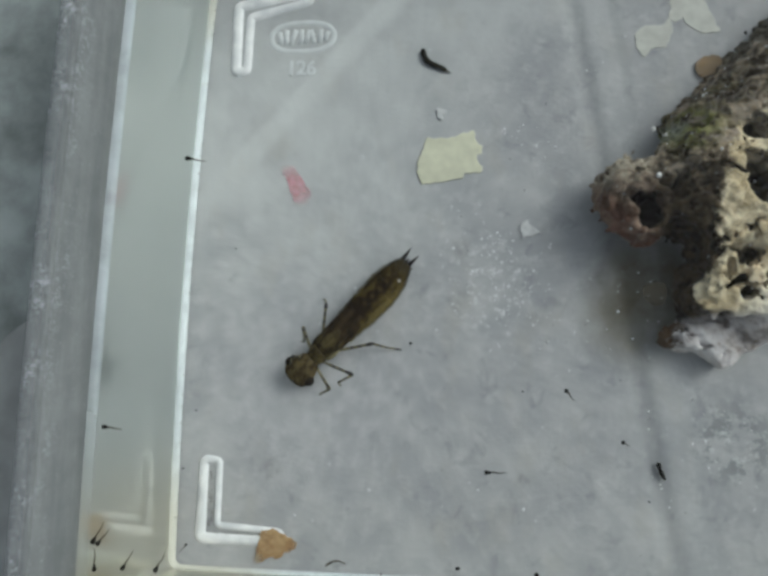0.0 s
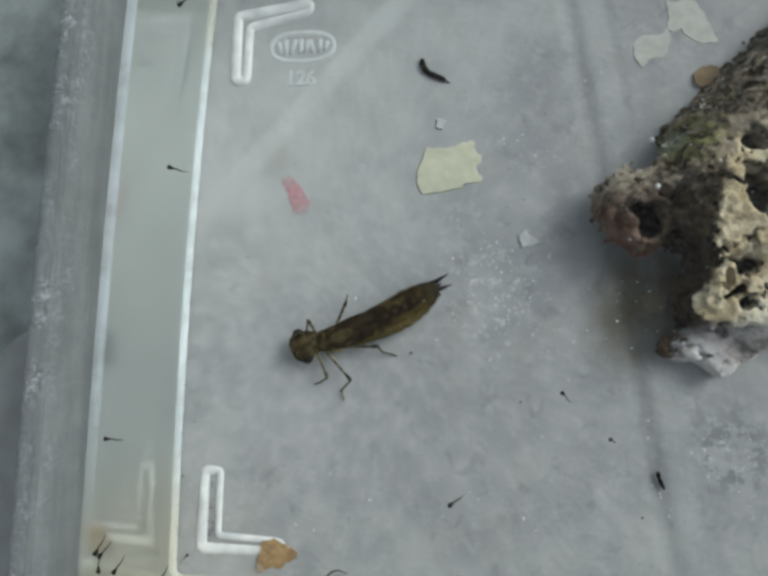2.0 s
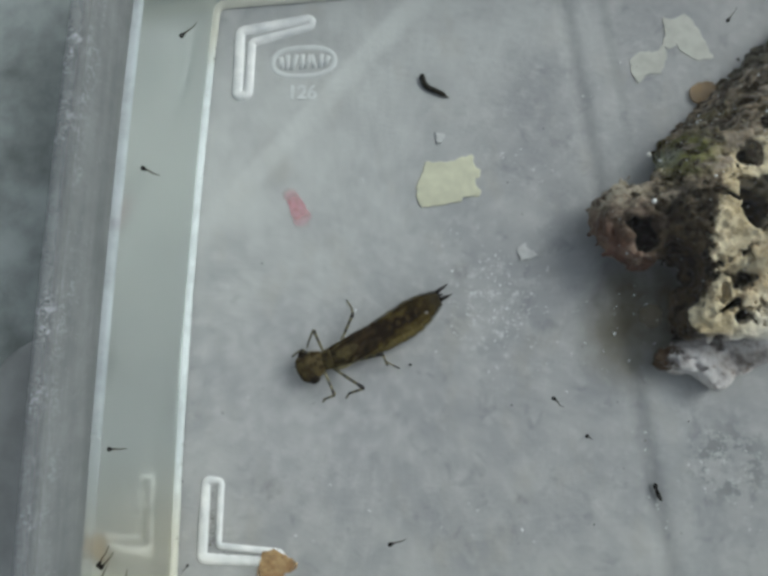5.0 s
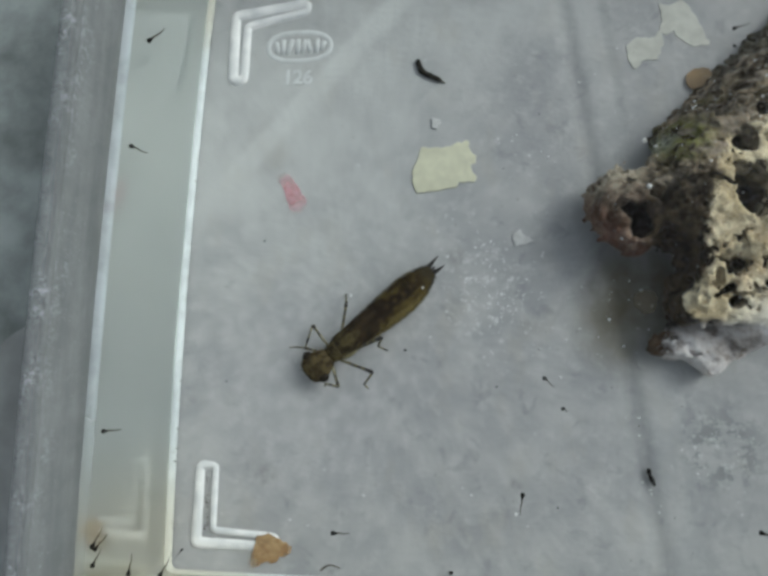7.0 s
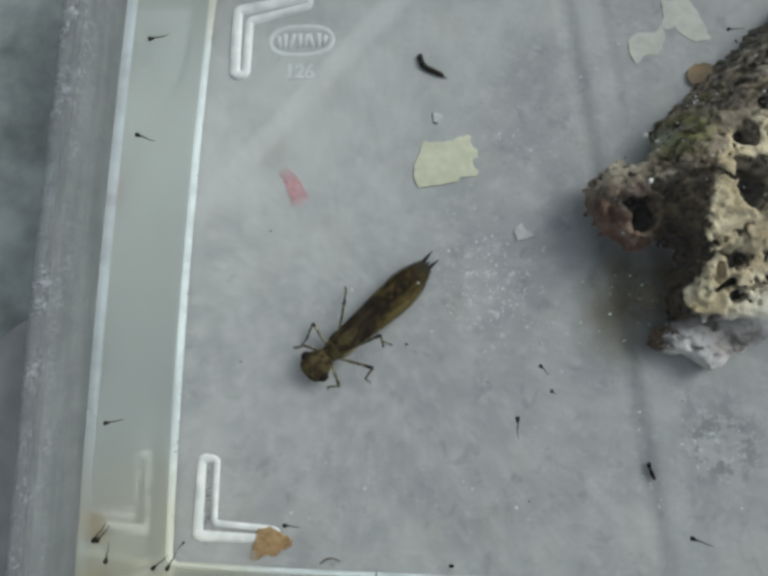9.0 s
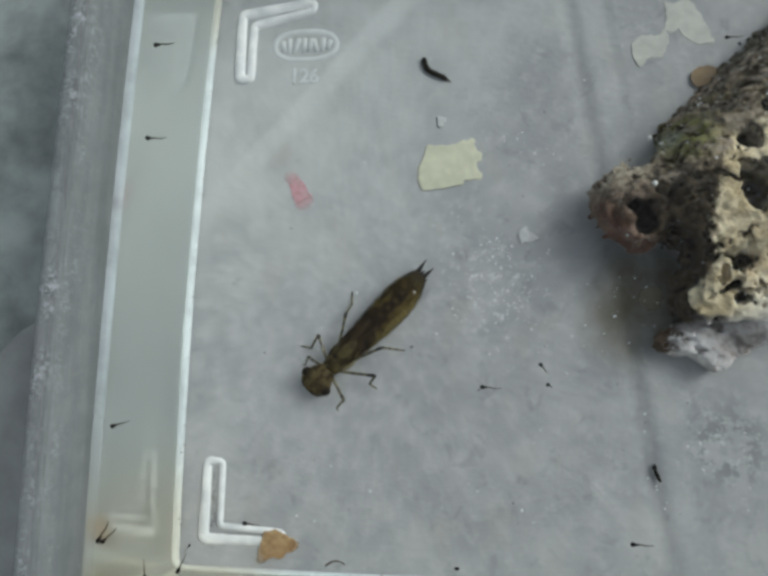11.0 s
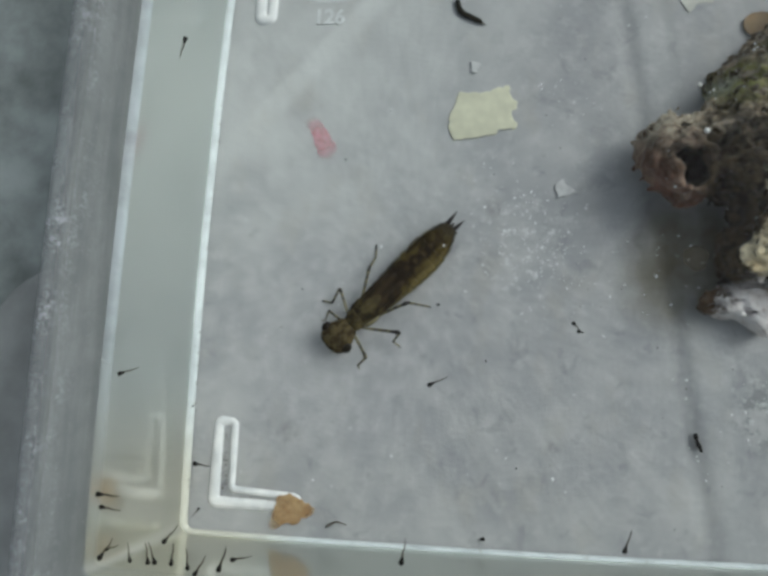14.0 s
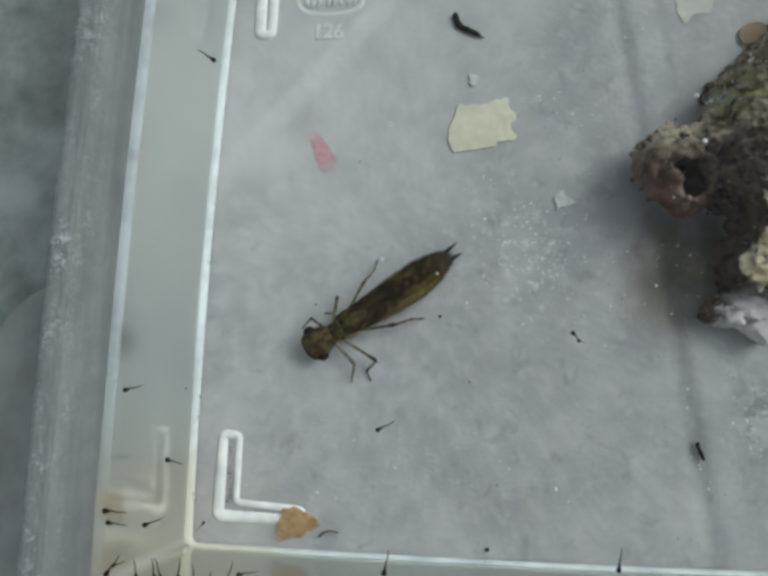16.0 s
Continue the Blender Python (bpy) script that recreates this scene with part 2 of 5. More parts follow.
def edge_material():
    """White plastic of the wall's foot: worn, silted in places, yellowed towards the corners."""
    k = Nodes("white_plastic_edge", 0.5, 0.4)
    c = k.mix(k.step(k.noise(120, 5, 0.7), 0.35, 0.65), (0.58, 0.63, 0.65), (0.80, 0.86, 0.88))
    ends = k.calc("MAXIMUM", k.near(-0.0386, -0.0503, 0.008, 0.024), k.step(k.axis(1), 0.046, 0.056))
    c = k.mix(k.calc("MULTIPLY", ends, 0.8), c, (0.60, 0.59, 0.50))
    k.color(k.mix(k.step(k.noise(700, 4, 0.7), 0.60, 0.70, 0.0, 0.45), c, (0.30, 0.29, 0.24)))
    k.bump(k.noise(500, 3), 0.0003, 0.5)
    return k.m


def water_material():
    k = Nodes("still_water", 0.0)
    t = k.t
    clear, gloss = k.shader("ShaderNodeBsdfTransparent", (0.985, 0.995, 0.99)), k.shader("ShaderNodeBsdfGlossy", (0.6, 0.6, 0.6), 0.02)
    n = t.nodes.new("ShaderNodeMixShader")
    n.inputs[0].default_value = 0.03
    t.links.new(clear, n.inputs[1]), t.links.new(gloss, n.inputs[2])
    t.links.new(n.outputs[0], t.nodes["Material Output"].inputs["Surface"])
    return k.m


def rock_material():
    """Porous reef stone: cream where it was broken, brown on its broken side, tan and mossy on its flank."""
    k = Nodes("porous_reef_stone", 0.6, 0.12)
    n0, n1, n2, n3 = k.noise(70, 4, 0.6), k.noise(130, 6, 0.65), k.noise(360, 6, 0.72), k.noise(900, 4, 0.7)
    x, y, z, up = k.axis(0), k.axis(1), k.axis(2), k.normal()
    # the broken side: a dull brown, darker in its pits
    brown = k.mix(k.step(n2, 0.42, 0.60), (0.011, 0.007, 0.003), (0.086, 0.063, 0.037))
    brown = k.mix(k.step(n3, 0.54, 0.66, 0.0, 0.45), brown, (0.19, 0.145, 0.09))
    # the flank: tan and grey crusts, dark cracks, olive moss
    beds = k.noise(190, 5, 0.62, (0.7, 1.9, 1.0), 44)
    crust = k.mix(k.step(n2, 0.42, 0.60), (0.034, 0.024, 0.011), (0.36, 0.288, 0.205))
    crust = k.mix(k.step(beds, 0.52, 0.60, 0.0, 0.75), crust, (0.37, 0.315, 0.26))
    crust = k.mix(k.step(beds, 0.36, 0.43, 0.8, 0.0), crust, (0.022, 0.016, 0.008))
    crust = k.mix(k.calc("MULTIPLY", k.step(n1, 0.48, 0.60), k.step(n3, 0.50, 0.60)), crust, (0.52, 0.46, 0.38))
    crust = k.mix(k.step(n3, 0.53, 0.61, 0.0, 0.7), crust, (0.022, 0.015, 0.007))
    moss = k.calc("MULTIPLY", k.step(n0, 0.45, 0.58), k.step(n2, 0.42, 0.56))
    crust = k.mix(k.calc("MULTIPLY", moss, k.calc("MULTIPLY_ADD", k.near(0.053, 0.027, 0.004, 0.011), 0.45, 0.2)), crust, (0.105, 0.100, 0.022))
    crust = k.mix(k.step(y, 0.0385, 0.0425, 0.0, 0.75), crust, k.mix(k.step(n2, 0.42, 0.6), (0.016, 0.018, 0.012), (0.085, 0.083, 0.055)))
    slope = k.calc("MULTIPLY_ADD", n1, 0.006, k.axis(0, (-0.10, 1.0, 0)))
    c = k.mix(k.step(slope, 0.0122, 0.0155), brown, crust)
    # the cream broken top
    cream = k.mix(k.step(n1, 0.38, 0.62), (0.60, 0.49, 0.30), (0.88, 0.79, 0.57))
    cream = k.mix(k.calc("MULTIPLY", k.step(n2, 0.57, 0.66), 0.45), cream, (0.20, 0.125, 0.055))
    cream = k.mix(k.calc("MULTIPLY", k.step(n0, 0.52, 0.64), 0.55), cream, (0.45, 0.29, 0.155))
    cream = k.mix(k.calc("MULTIPLY", k.step(n3, 0.55, 0.63), k.step(n1, 0.40, 0.60, 0.2, 0.5)), cream, (0.24, 0.165, 0.085))
    cream = k.mix(k.calc("MULTIPLY", k.step(k.cells(520), 0.16, 0.32, 1.0, 0.0), 0.35), cream, (0.22, 0.15, 0.07))
    cream = k.mix(k.step(k.calc("MULTIPLY_ADD", n1, 0.006, k.axis(0, (0.6, -0.8, 0))), 0.0385, 0.0490, 0.0, 0.8), cream, (0.80, 0.77, 0.72))
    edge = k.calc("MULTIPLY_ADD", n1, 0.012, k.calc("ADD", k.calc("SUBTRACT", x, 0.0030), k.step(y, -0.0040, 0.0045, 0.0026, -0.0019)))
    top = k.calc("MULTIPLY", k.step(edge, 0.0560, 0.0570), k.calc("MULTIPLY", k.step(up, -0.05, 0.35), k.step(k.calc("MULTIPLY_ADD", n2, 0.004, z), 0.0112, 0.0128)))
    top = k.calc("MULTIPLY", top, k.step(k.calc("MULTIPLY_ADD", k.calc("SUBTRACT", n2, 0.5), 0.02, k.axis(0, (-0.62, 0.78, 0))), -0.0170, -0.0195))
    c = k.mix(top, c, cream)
    # the holes in the top are dark brown below its surface
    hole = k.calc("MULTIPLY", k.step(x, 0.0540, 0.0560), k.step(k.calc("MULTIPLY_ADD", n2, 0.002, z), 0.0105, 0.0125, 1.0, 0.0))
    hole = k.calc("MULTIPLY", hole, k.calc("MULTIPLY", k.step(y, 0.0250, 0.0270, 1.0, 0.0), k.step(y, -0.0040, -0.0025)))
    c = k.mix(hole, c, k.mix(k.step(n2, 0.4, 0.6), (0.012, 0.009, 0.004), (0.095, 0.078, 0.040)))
    # moss and a pale green crust over the knob's shoulder
    green = k.calc("MULTIPLY", k.near(0.0515, 0.0245, 0.001, 0.0062), k.step(n2, 0.42, 0.56))
    c = k.mix(k.calc("MULTIPLY", green, 0.8), c, (0.22, 0.235, 0.060))
    pale = k.calc("MULTIPLY", k.near(0.0492, 0.0252, 0.001, 0.0034), k.step(n3, 0.38, 0.56))
    c = k.mix(k.calc("MULTIPLY", pale, 0.75), c, (0.42, 0.44, 0.34))
    # the knob: pinkish crust with a hollow
    swirl = k.noise(240, 4, 0.6, distort=1.2)
    pink = k.mix(k.step(swirl, 0.36, 0.62), (0.062, 0.042, 0.029), (0.300, 0.232, 0.178))
    pink = k.mix(k.step(n2, 0.51, 0.60, 0.0, 0.8), pink, (0.050, 0.034, 0.022))
    pink = k.mix(k.calc("MULTIPLY", k.step(k.axis(0, (0.62, 0.78, 0)), 0.0318, 0.0362, 0.60, 0.0), k.step(n1, 0.35, 0.6, 0.4, 1.0)), pink, (0.28, 0.128, 0.092))
    pink = k.mix(k.calc("MULTIPLY", k.step(y, 0.0150, 0.0175), k.step(n2, 0.42, 0.54)), pink, (0.47, 0.42, 0.33))
    pink = k.mix(k.calc("MULTIPLY", k.step(n1, 0.54, 0.62), k.step(x, 0.0415, 0.0450, 0.0, 0.6)), pink, (0.13, 0.105, 0.040))
    knob = k.calc("MULTIPLY", k.step(k.calc("MULTIPLY_ADD", n2, 0.008, x), 0.0485, 0.0525, 1.0, 0.0), k.step(y, 0.003, 0.006))
    c = k.mix(k.calc("MULTIPLY", knob, 0.85), c, pink)
    # the shade inside the hollow, painted near black
    hollow_shade = k.calc("MULTIPLY", k.near(0.0446, 0.0118, 0.0030, 0.0042), k.step(z, 0.0084, 0.0100, 1.0, 0.0))
    c = k.mix(hollow_shade, c, k.mix(n2, (0.003, 0.002, 0.001), (0.020, 0.014, 0.008)))
    # the white ledge at its foot, brown at its tip
    white = k.mix(k.step(n1, 0.35, 0.6), (0.62, 0.55, 0.51), (0.90, 0.87, 0.87))
    white = k.mix(k.calc("MULTIPLY", k.step(n3, 0.56, 0.66), 0.55), white, (0.30, 0.21, 0.15))
    white = k.mix(k.calc("MULTIPLY", k.near(0.0488, -0.0090, 0.0018, 0.0048), k.step(n2, 0.40, 0.52)), white, (0.10, 0.065, 0.04))
    ledge = k.step(k.calc("MULTIPLY_ADD", n1, 0.004, y), -0.0052, -0.0035, 1.0, 0.0)
    c = k.mix(k.calc("MULTIPLY", ledge, k.step(n1, 0.3, 0.5, 0.35, 0.95)), c, white)
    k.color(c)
    pits = k.step(k.cells(420), 0.1, 0.5)
    k.bump(k.calc("MULTIPLY_ADD", pits, 0.3, k.calc("ADD", n2, n3)), 0.0009, 0.7)
    k.put(k.b.inputs["Roughness"], k.step(n3, 0.4, 0.6, 0.30, 0.75))
    return k.m


def nymph_material(name, dark, light, along=260.0):
    k = Nodes(name, 0.7, 0.14)
    f = k.calc("MULTIPLY_ADD", k.noise(2200, 4, 0.7), 0.55, k.calc("MULTIPLY", k.noise(along, 3), 0.45))
    k.color(k.mix(k.step(f, 0.40, 0.62), dark, light))
    k.bump(k.noise(2200, 3), 0.00015, 0.6)
    return k.m


def abdomen_material():
    """Olive brown, with a broad dark band along the back that breaks into rings, and paler margins."""
    k = Nodes("nymph_abdomen", 0.7, 0.12)
    side = k.calc("ABSOLUTE", k.calc("SUBTRACT", k.axis(1), 0.0001))
    n, fine = k.noise(900, 4, 0.6, (0.35, 1.0, 1.0)), k.noise(2800, 4, 0.7)
    grain = k.calc("MULTIPLY_ADD", fine, 0.4, k.calc("MULTIPLY", n, 0.6))
    c = k.mix(k.step(grain, 0.42, 0.58), (0.014, 0.009, 0.003), (0.080, 0.058, 0.016))
    wave = k.calc("SINE", k.calc("MULTIPLY", k.axis(0), 3300.0))
    wob = k.calc("MULTIPLY_ADD", k.calc("SUBTRACT", n, 0.5), 0.0022, side)
    # the band is broad behind the wing pads and thins out towards the tail
    reach = k.step(k.axis(0), -0.0095, 0.0030, 0.0005, 0.0022)
    wide = k.calc("SUBTRACT", wob, k.calc("MULTIPLY_ADD", wave, 0.00028, reach))
    c = k.mix(k.step(wide, -0.0003, 0.0008, 0.95, 0.0), c, (0.014, 0.008, 0.004))
    heart = k.calc("MULTIPLY", k.step(wob, 0.0002, 0.0006, 1.0, 0.0), k.calc("MULTIPLY", k.step(wave, 0.1, 0.8), k.step(k.axis(0), -0.004, -0.002, 1.0, 0.0)))
    c = k.mix(k.calc("MULTIPLY", heart, 0.5), c, (0.085, 0.062, 0.022))
    c = k.mix(k.calc("MULTIPLY", k.step(wob, 0.0020, 0.0031), 0.8), c, (0.168, 0.134, 0.050))
    c = k.mix(k.step(k.axis(0), -0.0130, -0.0108, 0.7, 0.0), c, (0.045, 0.038, 0.022))
    k.color(c)
    k.bump(fine, 0.00015, 0.5)
    return k.m


def leg_material(name, bands):
    """Straw yellow and half clear, with dark bands between the given distances from the joint, in millimetres."""
    k = Nodes(name, 0.4, 0.5)
    x = k.axis(0)
    dark = None
    for a, b in bands:
        one = k.calc("MULTIPLY", k.step(x, (a - 0.12) * MM, (a + 0.12) * MM), k.step(x, (b - 0.12) * MM, (b + 0.12) * MM, 1.0, 0.0))
        dark = one if dark is None else k.calc("MAXIMUM", dark, one)
    straw = k.mix(k.noise(1500, 3), (0.20, 0.175, 0.090), (0.33, 0.30, 0.18))
    k.color(k.mix(dark, straw, (0.009, 0.007, 0.005)))
    k.over(k.shader("ShaderNodeBsdfTransparent"), k.calc("MULTIPLY_ADD", dark, -0.42, 0.42))
    return k.m


M_FLOOR, M_WALL, M_UPPER, M_LIP, M_WATER, M_ROCK = floor_material(), lower_wall_material(), upper_wall_material(), lip_material(), water_material(), rock_material()
M_MAT = plain("pale_grey_mat", (0.285, 0.298, 0.296), 0.6, 0.3, 150)
M_EDGE = edge_material()
M_RIDGE = plain("white_plastic_ridge", (0.87, 0.91, 0.94), 0.5, 0.32, 300, depth=0.0002)
M_MARK = plain("faint_raised_plastic", (0.70, 0.725, 0.73), 0.5, 0.12, 500)
M_MENISCUS = meniscus_material()
M_STONE = plain("grey_stone_table", (0.285, 0.318, 0.312), 0.6, 0.55, 130)
M_FLAKE = plain("pale_yellow_flake", (0.68, 0.68, 0.52), 0.6, 0.16, 420, depth=0.0001)
M_PAPER = plain("bleached_leaf_scrap", (0.70, 0.71, 0.65), 0.6, 0.2, 400, alpha=0.82)
M_PINK = soft_scrap("pink_soft_scrap", (0.74, 0.37, 0.42), (0.80, 0.51, 0.55), (-0.0170, 0.0200), 0.0006, 0.0052, 0.52)
M_CHIP = plain("white_shell_chip", (0.66, 0.67, 0.67), 0.5, 0.25, 500, alpha=0.92, depth=0.0001)
M_SOAKED = soft_scrap("soaked_leaf", (0.38, 0.23, 0.11), (0.56, 0.39, 0.20), (-0.0194, -0.0459), 0.0020, 0.0058, 0.75)
M_FADED = plain("faded_brown_leaf", (0.33, 0.28, 0.19), 0.6, 0.3, 420, alpha=0.45)
M_TAN = plain("tan_soaked_leaf", (0.33, 0.215, 0.095), 0.5, 0.4, 420, alpha=0.75)
M_GRAIN = plain("pale_sand_grain", (0.64, 0.66, 0.67), 0.5, 0.2, 900)
M_BUBBLE = plain("bright_bubble", (0.82, 0.82, 0.80), 0.15, 0.05, 900)
M_DARK = plain("blackish_larva", (0.009, 0.008, 0.006), 0.5, 0.5, 1500, spec=0.15)
M_OLIVE = plain("dark_olive_larva", (0.016, 0.014, 0.007), 0.5, 0.9, 1100, spec=0.2)
M_TAIL = plain("smoky_larva_tail", (0.062, 0.053, 0.034), 0.4, 0.5, 1500)
M_BROWN = plain("brown_larva_skin", (0.085, 0.068, 0.042), 0.4, 0.5, 1500)
M_THIN = plain("glassy_larva_tail", (0.10, 0.09, 0.07), 0.3, 0.3, 1500, alpha=0.75)
M_PLATE = nymph_material("nymph_thorax", (0.013, 0.009, 0.004), (0.100, 0.078, 0.030), 700)
M_HEAD = nymph_material("nymph_head", (0.020, 0.014, 0.006), (0.112, 0.085, 0.036), 900)
M_EYE = plain("dark_brown_eye", (0.018, 0.013, 0.008), 0.6, 0.4, 1500, spec=0.15)
M_PAD = nymph_material("nymph_wing_pad", (0.011, 0.007, 0.003), (0.046, 0.031, 0.014), 700)
M_SPINE = plain("black_spine", (0.014, 0.011, 0.010), 0.35, 0.3, 1500)
M_ABDOMEN = abdomen_material()
M_FEMUR = leg_material("banded_femur", ((2.9, 3.5), (4.3, 5.0), (5.7, 9.0)))
M_SHORT_FEMUR = leg_material("banded_short_femur", ((1.2, 1.7), (2.2, 2.9), (3.2, 7.0)))
M_SHIN = leg_material("banded_shin", ((-0.5, 0.35), (1.2, 1.7), (2.5, 6.0)))
M_FOOT = leg_material("pale_foot", ((-0.5, 0.15), (1.5, 6.0)))
M_PALE = plain("pale_neck_skin", (0.19, 0.165, 0.085), 0.5, 0.4, 900)


# ---- building helpers ----
def mesh_of(name, bm, material, smooth=True):
    bmesh.ops.recalc_face_normals(bm, faces=bm.faces[:])
    me = bpy.data.meshes.new(name)
    bm.to_mesh(me)
    bm.free()
    me.materials.append(material)
    if smooth:
        for p in me.polygons:
            p.use_smooth = True
    return me


def part(name, bm, material, parent, label="", smooth=True):
    ob = new(name, mesh_of(name, bm, material, smooth))
    ob.parent = parent
    return tagged(ob, label) if label else ob


def thing(name, label, category, group="", kind=""):
    ob = new(name)
    ob.empty_display_size = 0.005
    return tagged(ob, label, category, group, kind)


def rings(loops, close_ends=True, close_loop=False):
    """Skins rings of points, each of the same count."""
    bm = bmesh.new()
    vs = [[bm.verts.new(p) for p in loop] for loop in loops]
    n = len(vs[0])
    pairs = list(zip(vs, vs[1:])) + ([(vs[-1], vs[0])] if close_loop else [])
    for a, b in pairs:
        for i in range(n):
            bm.faces.new((a[i], a[(i + 1) % n], b[(i + 1) % n], b[i]))
    if close_ends and not close_loop:
        bm.faces.new(vs[0][::-1]), bm.faces.new(vs[-1])
    return bm


def tube(points, radii, sides=8, flat=1.0):
    """A tapering tube along points, flattened in height by flat."""
    pts = [Vector(p) for p in points]
    loops = []
    for i, p in enumerate(pts):
        d = (pts[min(i + 1, len(pts) - 1)] - pts[max(i - 1, 0)]).normalized()
        s = d.cross(Vector((0, 0, 1)))
        s = s.normalized() if s.length > 1e-6 else Vector((1, 0, 0))
        u = s.cross(d)
        r = radii[i]
        loops.append([p + s * (r * math.cos(q)) + u * (r * flat * math.sin(q)) for q in (2 * math.pi * j / sides for j in range(sides))])
    return rings(loops)


def ball(center, radii, u=14, v=9):
    bm = bmesh.new()
    bmesh.ops.create_uvsphere(bm, u_segments=u, v_segments=v, radius=1.0)
    for w in bm.verts:
        w.co = Vector((w.co.x * radii[0] + center[0], w.co.y * radii[1] + center[1], w.co.z * radii[2] + center[2]))
    return bm


def scrap(outline, thick, z, curl=0.0, seed=0):
    """A thin torn piece: an outline in millimetres, roughened, thickened and a little curled."""
    rng = random.Random(seed)
    pts = []
    n = len(outline)
    for i in range(n):
        a, b = Vector(outline[i]), Vector(outline[(i + 1) % n])
        steps = max(2, int((b - a).length / 0.6))
        for j in range(steps):
            p = a.lerp(b, j / steps)
            if j:
                p += Vector((rng.uniform(-0.24, 0.24), rng.uniform(-0.24, 0.24)))
            pts.append(p)
    mid = sum(pts, Vector((0, 0))) / len(pts)
    size = max((p - mid).length for p in pts)

    def lift(p):
        d = (p - mid) / size
        return curl * (d.x * d.x * 0.8 + 0.5 * d.y * d.x + 0.2 * d.y * d.y)

    inner = [mid.lerp(p, 0.975) for p in pts]
    bands = [(inner, 0.0), (pts, 0.25), (pts, 0.7), (inner, 1.0)]
    return rings([[(p.x * MM, p.y * MM, (z + lift(p) + thick * h) * MM) for p in ring] for ring, h in bands])


# ---- the box: its plan at a height, as a rounded rectangle of four leaning walls ----
def box_loop(out_left, out_front, out_back, out_right, z, radius):
    corners = [(-38.6 - out_left, -50.3 - out_front), (112 + out_right, -50.3 - out_front), (112 + out_right, 66 + out_back), (-33.9 - out_left + 0.051 * z, 62.4 + out_back)]
    bow = [-0.9, 0, 0, 1.1]
    pts = []
    for i in range(4):
        p, a, b = Vector(corners[i]), Vector(corners[i - 1]), Vector(corners[(i + 1) % 4])
        da, db = (a - p).normalized(), (b - p).normalized()
        start, end = p + da * radius, p + db * radius
        for j in range(9):
            s = j / 8
            pts.append(start.lerp(p, s).lerp(p.lerp(end, s), s))
        side = [end.lerp(b + (p - b).normalized() * radius, j / 24) for j in range(1, 24)]
        n = Vector((db.y, -db.x))
        pts += [q + n * (abs(bow[i]) * 4 * (j + 1) / 24 * (1 - (j + 1) / 24)) for j, q in enumerate(side)]
    return [(q.x * MM, q.y * MM, z * MM) for q in pts]


def outs(z):
    """How far each wall has leant out at height z: left, front, back, right."""
    s = z / WATER
    return 4.5 * s, 0.7 * s, 15.0 * s, 6.0 * s


WATER = 24.0


def level(z, extra=0.0, radius=2.2, front=1.0):
    o = outs(z)
    return box_loop(o[0] + extra, o[1] + extra * front, o[2] + extra, o[3] + extra, z, radius + extra)


